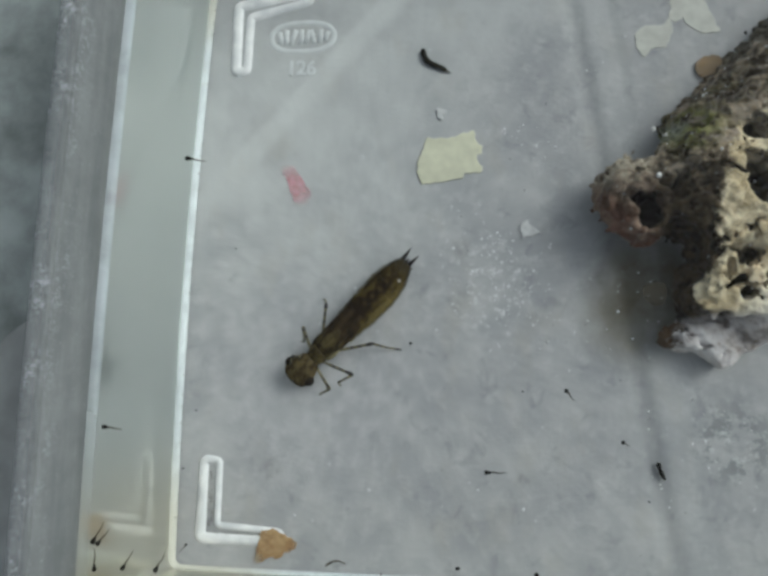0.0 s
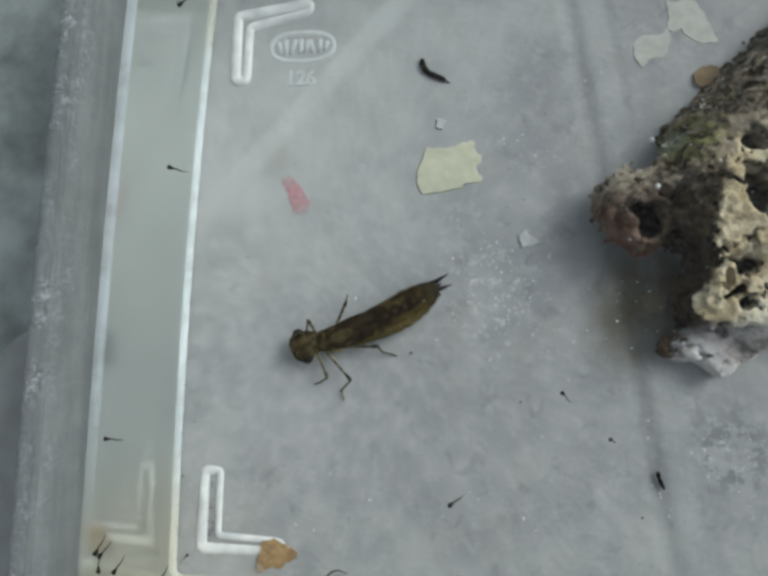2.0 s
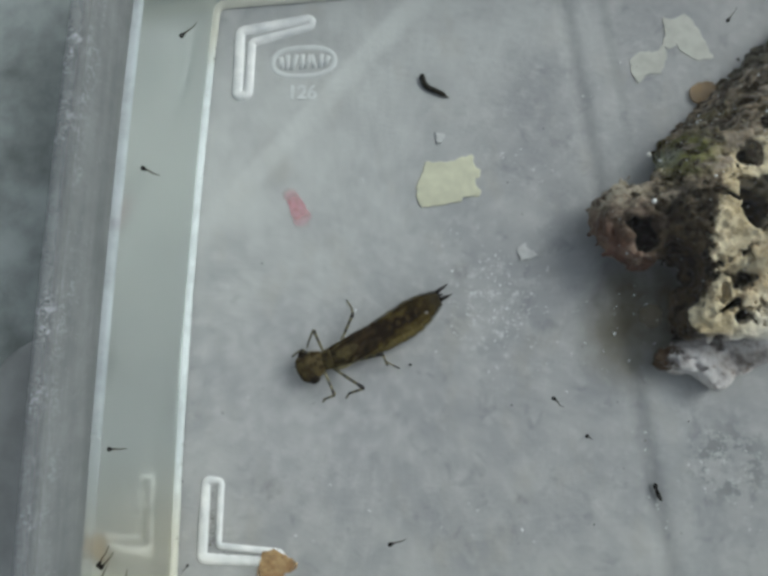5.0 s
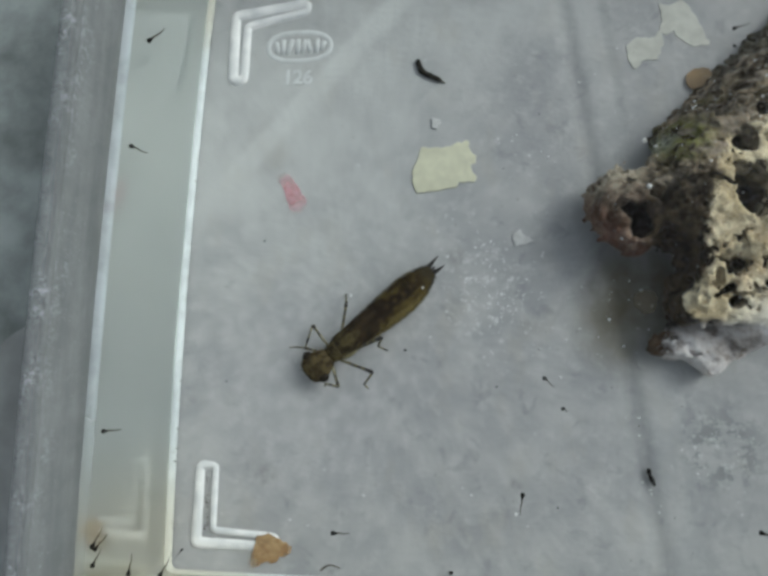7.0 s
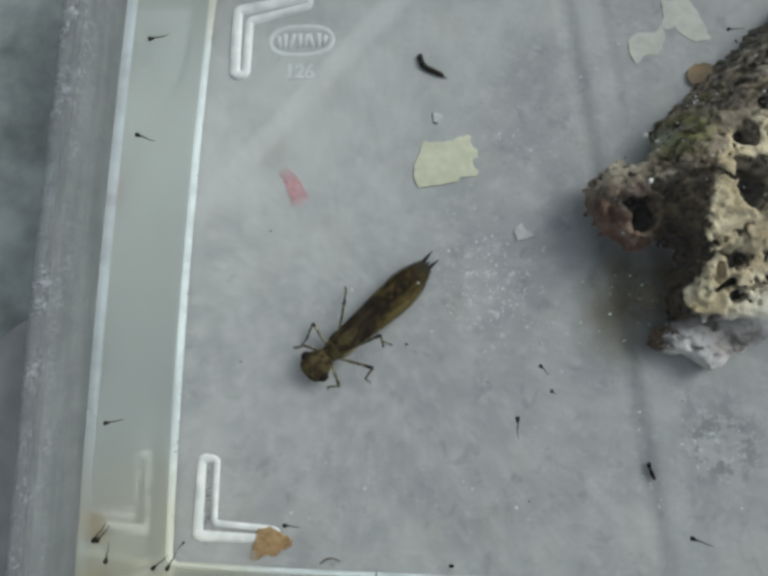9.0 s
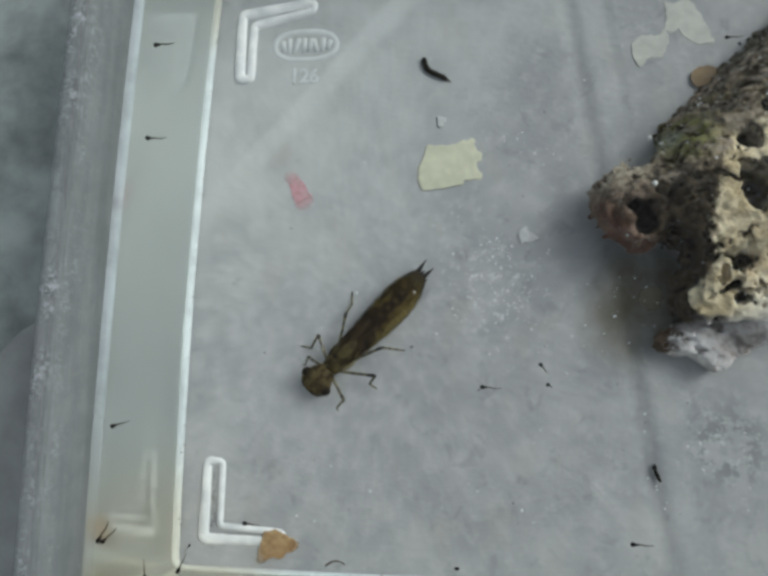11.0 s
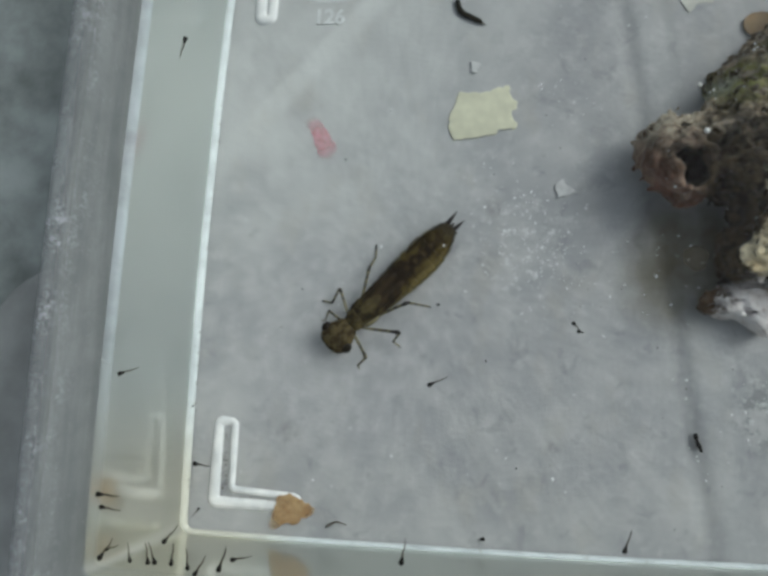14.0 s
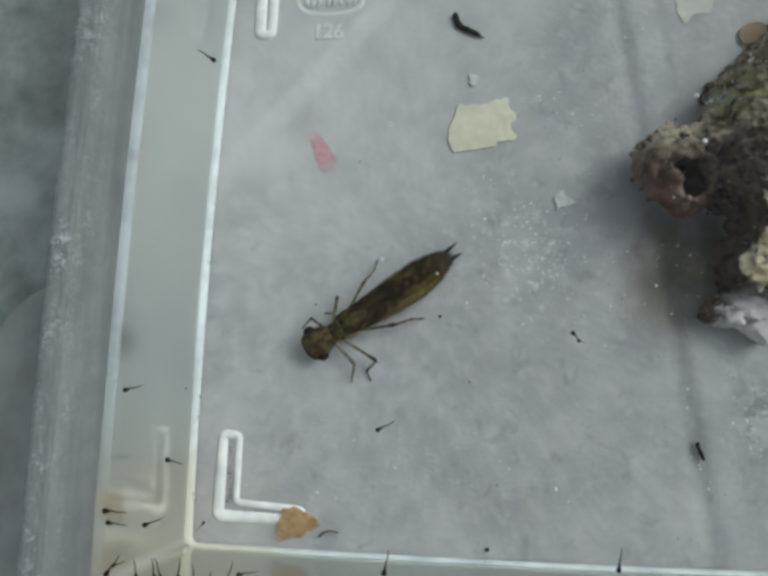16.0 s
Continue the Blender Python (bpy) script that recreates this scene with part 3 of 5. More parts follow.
def build_box():
    box = thing("storage_box", "clear plastic storage box half full of water on a stone table", "box")
    # floor panel, a fine sheet with a shallow fold
    bm = bmesh.new()
    rim = box_loop(0.4, 0.4, 0.4, 0.4, 0, 3.0)
    nx, ny = 150, 116
    grid = [[None] * (ny + 1) for _ in range(nx + 1)]
    for i in range(nx + 1):
        for j in range(ny + 1):
            x, y = -40.5 + 154.0 * i / nx, -51.6 + 119.0 * j / ny
            d = x - (42.9 - 0.134 * y)
            z = -0.35 * math.exp(-(d / 1.3) ** 2) + 0.12 * noise.noise((x * 0.05, y * 0.05, 3.0))
            grid[i][j] = bm.verts.new((x * MM, y * MM, z * MM))
    for i in range(nx):
        for j in range(ny):
            bm.faces.new((grid[i][j], grid[i + 1][j], grid[i + 1][j + 1], grid[i][j + 1]))
    part("floor_panel", bm, M_FLOOR, box, "milky grey plastic floor with silt, pale clouds and painted shade")
    # the bright rounded foot of the walls
    loops = []
    for j in range(7):
        q = math.pi * j / 6
        loops.append(level(0.25 + 0.75 * math.sin(q), 0.42 - 0.95 * math.cos(q) - 0.1, 2.2, 0.55))
    part("wall_foot", rings(loops, False), M_EDGE, box, "white rounded foot of the walls")
    loops = [level(z, 0.35) for z in (0.2, 0.24, 4, 8, 12, 16, 20, WATER - 0.04, WATER)] + [level(z, 1.7) for z in (WATER, WATER - 0.04, 16, 8, 0.24, 0.2)]
    part("lower_wall", rings(loops, False, True), M_WALL, box, "wet milky plastic wall below the water line")
    loops = [level(z, 0.35) for z in (WATER, WATER + 0.04, 26, 28, 30, 32, 32.96, 33)] + [level(z, 1.7) for z in (33, 32.96, 30, 28, 26, WATER + 0.04, WATER)]
    part("upper_wall", rings(loops, False, True), M_UPPER, box, "scuffed clear plastic wall above the water line")
    # the lip: a rounded bead turned down on the outside
    loops = [level(33.0, 0.34), level(33.4, 0.8), level(33.8, 1.5), level(34.0, 2.3), level(33.8, 3.1), level(33.2, 3.7), level(32.0, 4.1), level(30.0, 4.3), level(30.0, 3.6), level(32.0, 3.2), level(32.8, 2.4), level(32.6, 1.72)]
    part("rim", rings(loops, False, True), M_LIP, box, "scratched translucent rim with painted pale glints")
    # raised corner marks in the floor
    def mark(path, wide, height, turn=0.9):
        n = len(path)
        fine = []
        for i in range(n):
            p, a, b = Vector(path[i]), Vector(path[i - 1]), Vector(path[(i + 1) % n])
            s, e = p + (a - p).normalized() * turn, p + (b - p).normalized() * turn
            for j in range(6):
                fine.append(s.lerp(p, j / 5).lerp(p.lerp(e, j / 5), j / 5))
        loops = []
        m = len(fine)
        for i, p in enumerate(fine):
            r = wide[i // 6 % len(wide)]
            d = (fine[(i + 1) % m] - fine[i - 1]).normalized()
            s = Vector((d.y, -d.x))
            loops.append([((p.x + s.x * r * math.cos(q)) * MM, (p.y + s.y * r * math.cos(q)) * MM, (height * math.sin(q) - 0.12) * MM) for q in (math.pi * j / 5 for j in range(6))])
        bm = bmesh.new()
        vs = [[bm.verts.new(c) for c in l] for l in loops]
        for i in range(m):
            for j in range(5):
                bm.faces.new((vs[i][j], vs[i][j + 1], vs[(i + 1) % m][j + 1], vs[(i + 1) % m][j]))
        return bm

    part("corner_mark", mark([(-33.2, -31.4), (-30.3, -31.4), (-30.5, -43.0), (-18.6, -43.9), (-18.6, -45.6), (-33.6, -45.3)], (0.95, 0.72, 0.66, 0.66, 0.85, 1.12), 0.7), M_RIDGE, box, "white raised corner mark")
    part("corner_mark", mark([(-29.35, 43.3), (-27.15, 43.2), (-26.6, 54.5), (-14.3, 57.2), (-14.6, 59.0), (-29.1, 56.9)], (1.15, 1.0, 0.95, 0.82, 0.95, 1.15), 0.7), M_RIDGE, box, "white raised corner mark")
    oval = [(-16.0 + 6.3 * math.copysign(abs(math.cos(q)) ** 0.75, math.cos(q)), 49.8 + 3.0 * math.copysign(abs(math.sin(q)) ** 0.9, math.sin(q))) for q in (2 * math.pi * j / 18 for j in range(18))]
    part("oval_mark", mark(oval, (0.62,), 0.26, 0.3), M_MARK, box, "faint raised oval mark")
    for x, lean, y0, y1 in ((-20.6, -0.5, 48.6, 51.0), (-19.4, 0.0, 48.2, 51.4), (-18.0, 1.0, 48.2, 51.4), (-16.4, 0.0, 48.2, 51.4), (-15.2, 0.9, 48.4, 51.2), (-14.2, -0.9, 48.4, 51.2), (-12.6, 0.0, 48.3, 51.3), (-11.4, 0.5, 48.8, 50.8)):
        part("bar", tube([((x - lean / 2) * MM, y0 * MM, 0.02 * MM), ((x + lean / 2 + 0.2) * MM, y1 * MM, 0.02 * MM)], [0.48 * MM] * 2, 8, 0.35), M_MARK, box)
    digits = bpy.data.curves.new("number_mark", "FONT")
    digits.body, digits.size, digits.extrude, digits.align_x, digits.align_y = "126", 4.0 * MM, 0.05 * MM, "CENTER", "CENTER"
    digits.offset = 0.12 * MM
    flat = new("number_text", digits)
    me = bpy.data.meshes.new_from_object(flat.evaluated_get(bpy.context.evaluated_depsgraph_get()))
    bpy.data.objects.remove(flat)
    me.materials.clear()
    me.materials.append(M_MARK)
    num = new("number_mark", me)
    num.matrix_basis = pose(-16.2 * MM, 43.3 * MM, 0.16 * MM, 0, 0, -2)
    num.parent = box
    tagged(num, "faint raised number 126")
    return box


def build_water():
    bm = bmesh.new()
    bm.faces.new([bm.verts.new(p) for p in level(WATER - 0.05, 0.3)])
    ob = tagged(new("water", mesh_of("water", bm, M_WATER, False)), "still clear shallow water in the plastic box", "water", kind="structure")
    ob.visible_shadow = False
    loops = [level(WATER - 0.3, -1.15), level(WATER + 0.0, -0.95), level(WATER + 0.1, -0.45), level(WATER + 0.12, 0.0), level(WATER + 0.08, 0.33)]
    edge = part("water_edge", rings(loops, False), M_MENISCUS, ob, "pale bright water edge along the walls")
    edge.visible_shadow = False


def build_table():
    bm = bmesh.new()
    bmesh.ops.create_grid(bm, x_segments=8, y_segments=8, size=0.32)
    low = bmesh.ops.extrude_face_region(bm, geom=bm.faces[:])["geom"]
    for v in bm.verts:
        v.co.z = -3.0 * MM
        v.co.x += 0.03
    for v in low:
        if isinstance(v, bmesh.types.BMVert):
            v.co.z = -31 * MM
    tagged(new("table_top", mesh_of("table_top", bm, M_STONE, False)), "grey stone table top under the box", "table", kind="structure")
    loops = []
    for z, r in ((-2.98, 0.0), (-1.5, 0.0), (-1.2, -0.4)):
        loop = []
        for cx, cy, q0 in ((60, 0, 0), (-64, 0, 90), (-64, -110, 180), (60, -110, 270)):
            for j in range(9):
                q = radians(q0 + 90 * j / 8)
                loop.append(((cx + (16 + r) * math.cos(q)) * MM, (cy - 20 + (16 + r) * math.sin(q)) * MM, z * MM))
        loops.append(loop)
    tagged(new("mat", mesh_of("mat", rings(loops), M_MAT, False)), "pale grey mat with rounded corners under the box", "mat")


# ---- the rock, carved out of a field of distances ----
def lattice(rng, shape):
    return rng.random(shape).astype(np.float32)


def value_noise(grid, x, y, z):
    n = grid.shape[0]
    xi, yi, zi = (np.floor(v).astype(int) for v in (x, y, z))
    fx, fy, fz = x - xi, y - yi, z - zi
    fx, fy, fz = (v * v * (3 - 2 * v) for v in (fx, fy, fz))
    g = lambda i, j, k: grid[(xi + i) % n, (yi + j) % n, (zi + k) % n]
    l = lambda a, b, f: a + (b - a) * f
    return l(l(l(g(0, 0, 0), g(1, 0, 0), fx), l(g(0, 1, 0), g(1, 1, 0), fx), fy), l(l(g(0, 0, 1), g(1, 0, 1), fx), l(g(0, 1, 1), g(1, 1, 1), fx), fy), fz) - 0.5


def build_rock():
    h = 0.35
    xs, ys, zs = np.arange(34, 84, h), np.arange(-18, 62, h), np.arange(-1.2, 24, h)
    X, Y, Z = np.meshgrid(xs, ys, zs, indexing="ij")
    rng = np.random.default_rng(7)
    grid = lattice(rng, (32, 32, 32))

    def block(cx, cy, cz, hx, hy, hz, r, turn=0.0):
        c, s = math.cos(radians(turn)), math.sin(radians(turn))
        u, v = (X - cx) * c + (Y - cy) * s, -(X - cx) * s + (Y - cy) * c
        q = [np.abs(u) - hx + r, np.abs(v) - hy + r, np.abs(Z - cz) - hz + r]
        return np.sqrt(sum(np.maximum(a, 0) ** 2 for a in q)) + np.minimum(np.maximum(np.maximum(q[0], q[1]), q[2]), 0) - r

    def egg(cx, cy, cz, rx, ry, rz):
        return (np.sqrt(((X - cx) / rx) ** 2 + ((Y - cy) / ry) ** 2 + ((Z - cz) / rz) ** 2) - 1) * min(rx, ry, rz)

    def join(a, b, k):
        t = np.clip(0.5 + 0.5 * (b - a) / k, 0, 1)
        return b + (a - b) * t - k * t * (1 - t)

    d = block(74.8, 10, 5.6, 22.0, 13.5, 7.4, 2.4, 2)
    d = join(d, block(60.8, -1.5, 5.0, 9.4, 5.0, 6.6, 1.8, 4), 2.0)
    d = join(d, block(80, 34, 6, 30, 26, 8.5, 4, 0), 4)
    # the long slanting flank
    flank = ((Y - 26.2) - 0.957 * (X - 49.0)) / 1.384 + (Z - 5) * 0.40
    d = -join(-d, -flank, 3.0)
    d = join(d, egg(44.8, 13.2, 6.6, 7.2, 7.0, 5.2), 2.5)
    d = join(d, egg(42.6, 16.4, 6.4, 4.4, 4.2, 4.6), 1.5)
    d = join(d, egg(51.0, 15.0, 6.0, 6.0, 8.0, 6.2), 3.0)
    ledge = block(65.0, -9.8, 2.7, 14.6, 2.4, 2.7, 1.0, -3)
    ledge = join(ledge, egg(50.2, -9.2, 2.6, 3.2, 2.0, 2.4), 1.2)
    ledge = join(ledge, block(57.8, -11.8, 2.6, 2.6, 2.6, 2.6, 0.6, 45), 1.0)
    d = join(d, egg(68.0, -6.5, 4.0, 8.5, 5.5, 8.0), 1.5)
    wild = np.clip((Y + 6) / 4, 0.6, 1) * np.clip(1 - (X - 53) / 4 * (Y < 23), 0.5, 1)
    wild = wild * np.where((X < 47) & (Y < 21) & (Y > 4), 0.75, 1)
    d = join(d, ledge, 1.2)
    # its front edge runs back from the pointed spur
    d = -join(-d, np.where(X > 55, (Y + 15.2) - 0.78 * np.clip(X - 58, 0, 12), 9.0) * 0.79, 1.0)
    d += wild * (2.0 * value_noise(grid, X / 6 + 9, Y / 6 + 9, Z / 6 + 9) + 1.5 * value_noise(grid, X / 2.4 + 5, Y / 2.8 + 5, Z / 2.4 + 5) - 1.5 * np.abs(value_noise(grid, X / 1.9 + 7, Y / 1.5 + 2, Z / 1.7 + 8)) + 1.5 * value_noise(grid, X / 1.05, Y / 1.05, Z / 1.05 + 4) + 0.9 * value_noise(grid, X / 0.6 + 1, Y / 0.6, Z / 0.6) + 0.35)
    def egg(cx, cy, cz, rx, ry, rz):
        return (np.sqrt(((XW - cx) / rx) ** 2 + ((YW - cy) / ry) ** 2 + ((Z - cz) / rz) ** 2) - 1) * min(rx, ry, rz)

    XW = X + 2.6 * value_noise(grid, X / 2.2 + 11, Y / 2.2, Z / 3) + 1.0 * value_noise(grid, X / 0.9 + 3, Y / 0.9, Z / 1.5)
    YW = Y + 2.6 * value_noise(grid, X / 2.2, Y / 2.2 + 17, Z / 3) + 1.0 * value_noise(grid, X / 0.9, Y / 0.9 + 5, Z / 1.5)
    rough = 1.3 * value_noise(grid, X / 1.6 + 3, Y / 1.6 + 3, Z / 1.6 + 3)
    # the knob's hollow and its small holes
    for x, y, rx, ry in ((42.8, 13.1, 1.9, 1.5), (45.0, 10.9, 2.3, 3.0), (45.9, 13.2, 1.1, 1.6), (48.6, 15.6, 2.0, 1.0)):
        d = np.maximum(d, -egg(x, y, 12.0, rx, ry, 6.4) + 0.9 * rough)
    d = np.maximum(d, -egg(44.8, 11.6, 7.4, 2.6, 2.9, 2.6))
    d = np.maximum(d, -block(55.0, -6.6, 9.0, 3.6, 0.8, 5.2, 0.5, -6) + 1.6 * rough)
    d = np.maximum(d, -egg(45.6, 1.6, 4.0, 5.2, 5.4, 4.6))
    d = np.maximum(d, -egg(50.2, 4.2, 8.6, 4.0, 6.4, 6.4))
    # the knob hangs over the floor
    d = np.maximum(d, -block(40.0, 10.0, 0.0, 8.5, 14.0, 2.6, 1.0, 0) + rough)
    pores = [(60.8, 23.6, 2.3), (61.6, 16.2, 3.3), (61.8, 13.4, 3.2), (57.3, 16.0, 1.2), (58.5, 3.4, 1.5), (60.8, 4.2, 1.7), (57.7, -0.4, 1.3), (59.0, -3.0, 1.5), (56.4, -1.4, 0.9), (59.0, 6.2, 0.9), (59.5, 7.4, 0.9), (66.5, 6.0, 2.4), (68, 20, 2.6), (64, 29, 1.8), (65.5, 0.5, 1.3), (54.5, 29.5, 0.9), (58.0, 33.5, 1.1)]
    for x, y, r in pores:
        d = np.maximum(d, -egg(x, y, 12.8, r, r * 0.9, r * 2.2 + 1.5) + rough)
    for _ in range(200):
        x, y = rng.uniform(40, 82), rng.uniform(-6, 48)
        z, r = rng.uniform(4, 18), rng.uniform(0.45, 1.5)
        if x > 53.5 and y < 22 and r > 0.7:
            continue
        d = np.maximum(d, -egg(x, y, z, r, r, r * 1.3))
    # small sharp pits over the broken top and the ledge
    def pit(x, y, z, rx, ry, rz):
        lo = [max(0, int((c - 2 - o) / h)) for c, o in zip((x, y, z), (xs[0], ys[0], zs[0]))]
        w = tuple(slice(a, a + int(4 / h)) for a in lo)
        hole = (np.sqrt(((XW[w] - x) / rx) ** 2 + ((YW[w] - y) / ry) ** 2 + ((Z[w] - z) / rz) ** 2) - 1) * min(rx, ry)
        d[w] = np.maximum(d[w], -hole)

    for _ in range(260):
        s = rng.uniform(0.35, 0.8)
        pit(rng.uniform(53, 72), rng.uniform(-6, 24), rng.uniform(11.6, 13.4), s, s * rng.uniform(0.5, 1.0), 1.6)
    for _ in range(16):
        s = rng.uniform(0.25, 0.75)
        pit(rng.uniform(47, 66), rng.uniform(-13, -7), rng.uniform(4.4, 5.4), s, s * rng.uniform(0.5, 1.0), 1.2)
    for x, y, s in ((49.6, -9.6, 0.9), (51.6, -8.6, 0.6)):
        pit(x, y, 4.8, s, s * 0.8, 1.8)
    d = np.maximum(d, 0.05 - Z)
    d = np.pad(d[1:-1, 1:-1, 1:-1], 1, constant_values=5.0)
    # surface nets
    inside = d < 0
    code = np.zeros(tuple(n - 1 for n in d.shape), int)
    corner = [(i, j, k) for i in (0, 1) for j in (0, 1) for k in (0, 1)]
    sub = lambda a, i, j, k: a[i:i + code.shape[0], j:j + code.shape[1], k:k + code.shape[2]]
    for c in corner:
        code += sub(inside, *c)
    cell = (code > 0) & (code < 8)
    total, weight = np.zeros((*code.shape, 3)), np.zeros(code.shape)
    for c in corner:
        for ax in range(3):
            if c[ax] == 0:
                e = tuple(1 if n == ax else v for n, v in enumerate(c))
                a, b = sub(d, *c), sub(d, *e)
                cut = (a < 0) != (b < 0)
                t = np.where(cut, a / np.where(cut, a - b, 1), 0)
                for n in range(3):
                    total[..., n] += cut * (c[n] + (t if n == ax else 0))
                weight += cut
    ids = -np.ones(code.shape, int)
    where = np.argwhere(cell)
    ids[cell] = np.arange(len(where))
    co = (where + total[cell] / weight[cell][:, None]) * h + np.array([xs[0], ys[0], zs[0]])
    faces = []
    for ax in range(3):
        u, v = (ax + 1) % 3, (ax + 2) % 3
        a, b = np.moveaxis(inside, ax, 0)[:-1], np.moveaxis(inside, ax, 0)[1:]
        cross = np.moveaxis(a != b, 0, ax)
        flip = np.moveaxis(a, 0, ax)
        p = np.argwhere(cross)
        p = p[(p[:, u] > 0) & (p[:, v] > 0) & (p[:, u] < code.shape[u]) & (p[:, v] < code.shape[v])]
        eu, ev = np.eye(3, dtype=int)[u], np.eye(3, dtype=int)[v]
        quad = np.stack([ids[tuple(q.T)] for q in (p - eu - ev, p - ev, p, p - eu)], 1)
        f = flip[tuple(p.T)]
        quad[~f] = quad[~f][:, ::-1]
        faces.append(quad)
    faces = np.concatenate(faces)
    faces = faces[(faces >= 0).all(1)]
    me = bpy.data.meshes.new("rock")
    me.from_pydata((co * MM).tolist(), [], faces.tolist())
    me.materials.append(M_ROCK)
    for p in me.polygons:
        p.use_smooth = True
    me.update()
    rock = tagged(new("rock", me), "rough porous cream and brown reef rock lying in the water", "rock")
    # bubbles and grains clinging to it
    r2 = random.Random(4)
    bm = bmesh.new()
    near = [c for c in co if c[0] < 72 and c[2] > 2 and math.hypot(c[0] - 45.4, c[1] - 11.7) > 3.6]
    for _ in range(480):
        c = near[r2.randrange(len(near))]
        if c[1] > 20 or r2.random() < 0.25:
            s = r2.choice((0.08, 0.11, 0.14, 0.18, 0.27))
            bmesh.ops.create_icosphere(bm, subdivisions=1, radius=s * MM, matrix=Matrix.Translation(Vector(c) * MM + Vector((0, 0, s * 0.6 * MM))))
    ob = part("bubbles", bm, M_BUBBLE, rock, "tiny bright bubbles on the rock")
    tagged(ob, kind="stuff")
    for x, y, z, s in ((47.6, 26.4, 6.0, 0.45), (46.2, 16.4, 12.2, 0.45)):
        part("bubble", ball((x * MM, y * MM, z * MM), [s * MM] * 3), M_BUBBLE, rock, "round bright air bubble")


# ---- scraps and grains on the floor ----
def lay(name, outline, thick, material, label, category, z=0.15, curl=0.0, seed=1, group=""):
    return tagged(new(name, mesh_of(name, scrap(outline, thick, z, curl, seed), material, False)), label, category, group)


def build_scraps():
    lay("food_flake", [(8.0, 28.3), (11.5, 28.2), (14.0, 28.7), (16.9, 29.5), (17.3, 27.6), (18.5, 26.4), (18.3, 25.0), (17.5, 24.9), (17.6, 23.5), (18.4, 22.6), (18.2, 21.4), (14.9, 21.2), (14.6, 20.3), (11.0, 19.8), (7.3, 19.3), (6.5, 21.0), (6.2, 23.3), (7.2, 25.8)], 0.15, M_FLAKE, "pale yellow flake with torn edges on the box floor", "flake", 0.10, 0.05, 1)
    lay("shell_chip", [(25.05, 11.2), (26.4, 12.2), (27.2, 10.9), (28.7, 9.8), (25.3, 8.7)], 0.25, M_CHIP, "small white angular shell chip on the floor", "chip", 0.1, 0.2, 2)
    lay("shell_chip", [(10.0, 34.2), (11.9, 33.6), (11.3, 31.9), (10.1, 32.3)], 0.25, M_CHIP, "tiny white rounded shell chip on the floor", "chip", 0.15, 0.1, 3)
    lay("leaf_scrap", [(53.3, 55.4), (55.3, 54.8), (57.4, 55.7), (58.7, 54.5), (60.2, 51.2), (62.0, 46.6), (59.0, 46.3), (56.0, 48.6), (55.6, 49.9), (54.1, 48.8), (53.1, 49.7), (53.6, 52.2)], 0.10, M_PAPER, "bleached whitish torn leaf scrap beside the rock", "scrap", 0.08, 0.05, 4)
    lay("leaf_scrap", [(46.9, 47.0), (48.5, 48.4), (52.1, 48.6), (53.3, 50.0), (53.7, 46.8), (52.4, 44.0), (49.5, 43.8), (48.4, 42.3), (47.0, 44.6)], 0.10, M_PAPER, "bleached whitish ragged leaf scrap beside the rock", "scrap", 0.08, 0.05, 5)
    lay("pink_scrap", [(-20.0, 23.2), (-18.4, 24.4), (-16.9, 23.0), (-15.2, 20.4), (-13.9, 18.3), (-14.4, 16.4), (-16.2, 15.9), (-17.5, 17.0), (-18.3, 19.8)], 0.07, M_PINK, "soft blurred pink scrap on the floor", "scrap", 0.12, 0.0, 6)
    lay("tan_leaf", [(-22.0, -43.6), (-20.0, -43.1), (-17.6, -44.2), (-15.4, -45.4), (-15.8, -46.6), (-17.8, -47.2), (-18.6, -48.3), (-20.4, -48.2), (-22.2, -49.2), (-23.4, -49.0), (-22.8, -46.4)], 0.14, M_SOAKED, "soaked tan leaf piece lying on the corner mark", "leaf", 0.6, 0.0, 7)
    lay("tan_leaf", [(57.3, 38.8), (57.2, 39.9), (57.8, 41.1), (58.9, 41.9), (60.2, 42.1), (61.5, 41.7), (62.1, 40.7), (62.2, 39.6), (61.2, 38.4), (59.7, 37.7), (58.3, 37.8)], 0.3, M_TAN, "round soaked tan leaf piece beside the rock", "leaf", 0.2, 0.2, 8)
    lay("tan_leaf", [(46.4, -0.2), (48.0, 0.6), (49.8, 0.2), (50.4, -1.6), (49.6, -3.4), (47.6, -3.8), (46.2, -2.4)], 0.1, M_FADED, "faded brown leaf piece in the shade of the rock", "leaf", 0.1, 0.0, 9)
    # pale grains, thickest in one loose patch
    rng = random.Random(11)
    bm = bmesh.new()
    spots = []
    for _ in range(240):
        x, y = rng.gauss(20.5, 5.0), rng.gauss(1.5, 6.5)
        spots.append((x + 0.25 * (1.5 - y), y))
    spots += [(rng.uniform(-32, 46), rng.uniform(-46, 52)) for _ in range(110)]
    spots += [(rng.uniform(33, 50), rng.uniform(-14, 4)) for _ in range(34)]
    spots += [(rng.uniform(22, 34), rng.uniform(22, 30)) for _ in range(18)]
    spots += [(rng.uniform(46, 66), rng.uniform(-40, -22)) for _ in range(40)]
    for i, (x, y) in enumerate(spots):
        s = rng.choice((0.08, 0.10, 0.13, 0.17, 0.25)) * rng.uniform(0.7, 1.3)
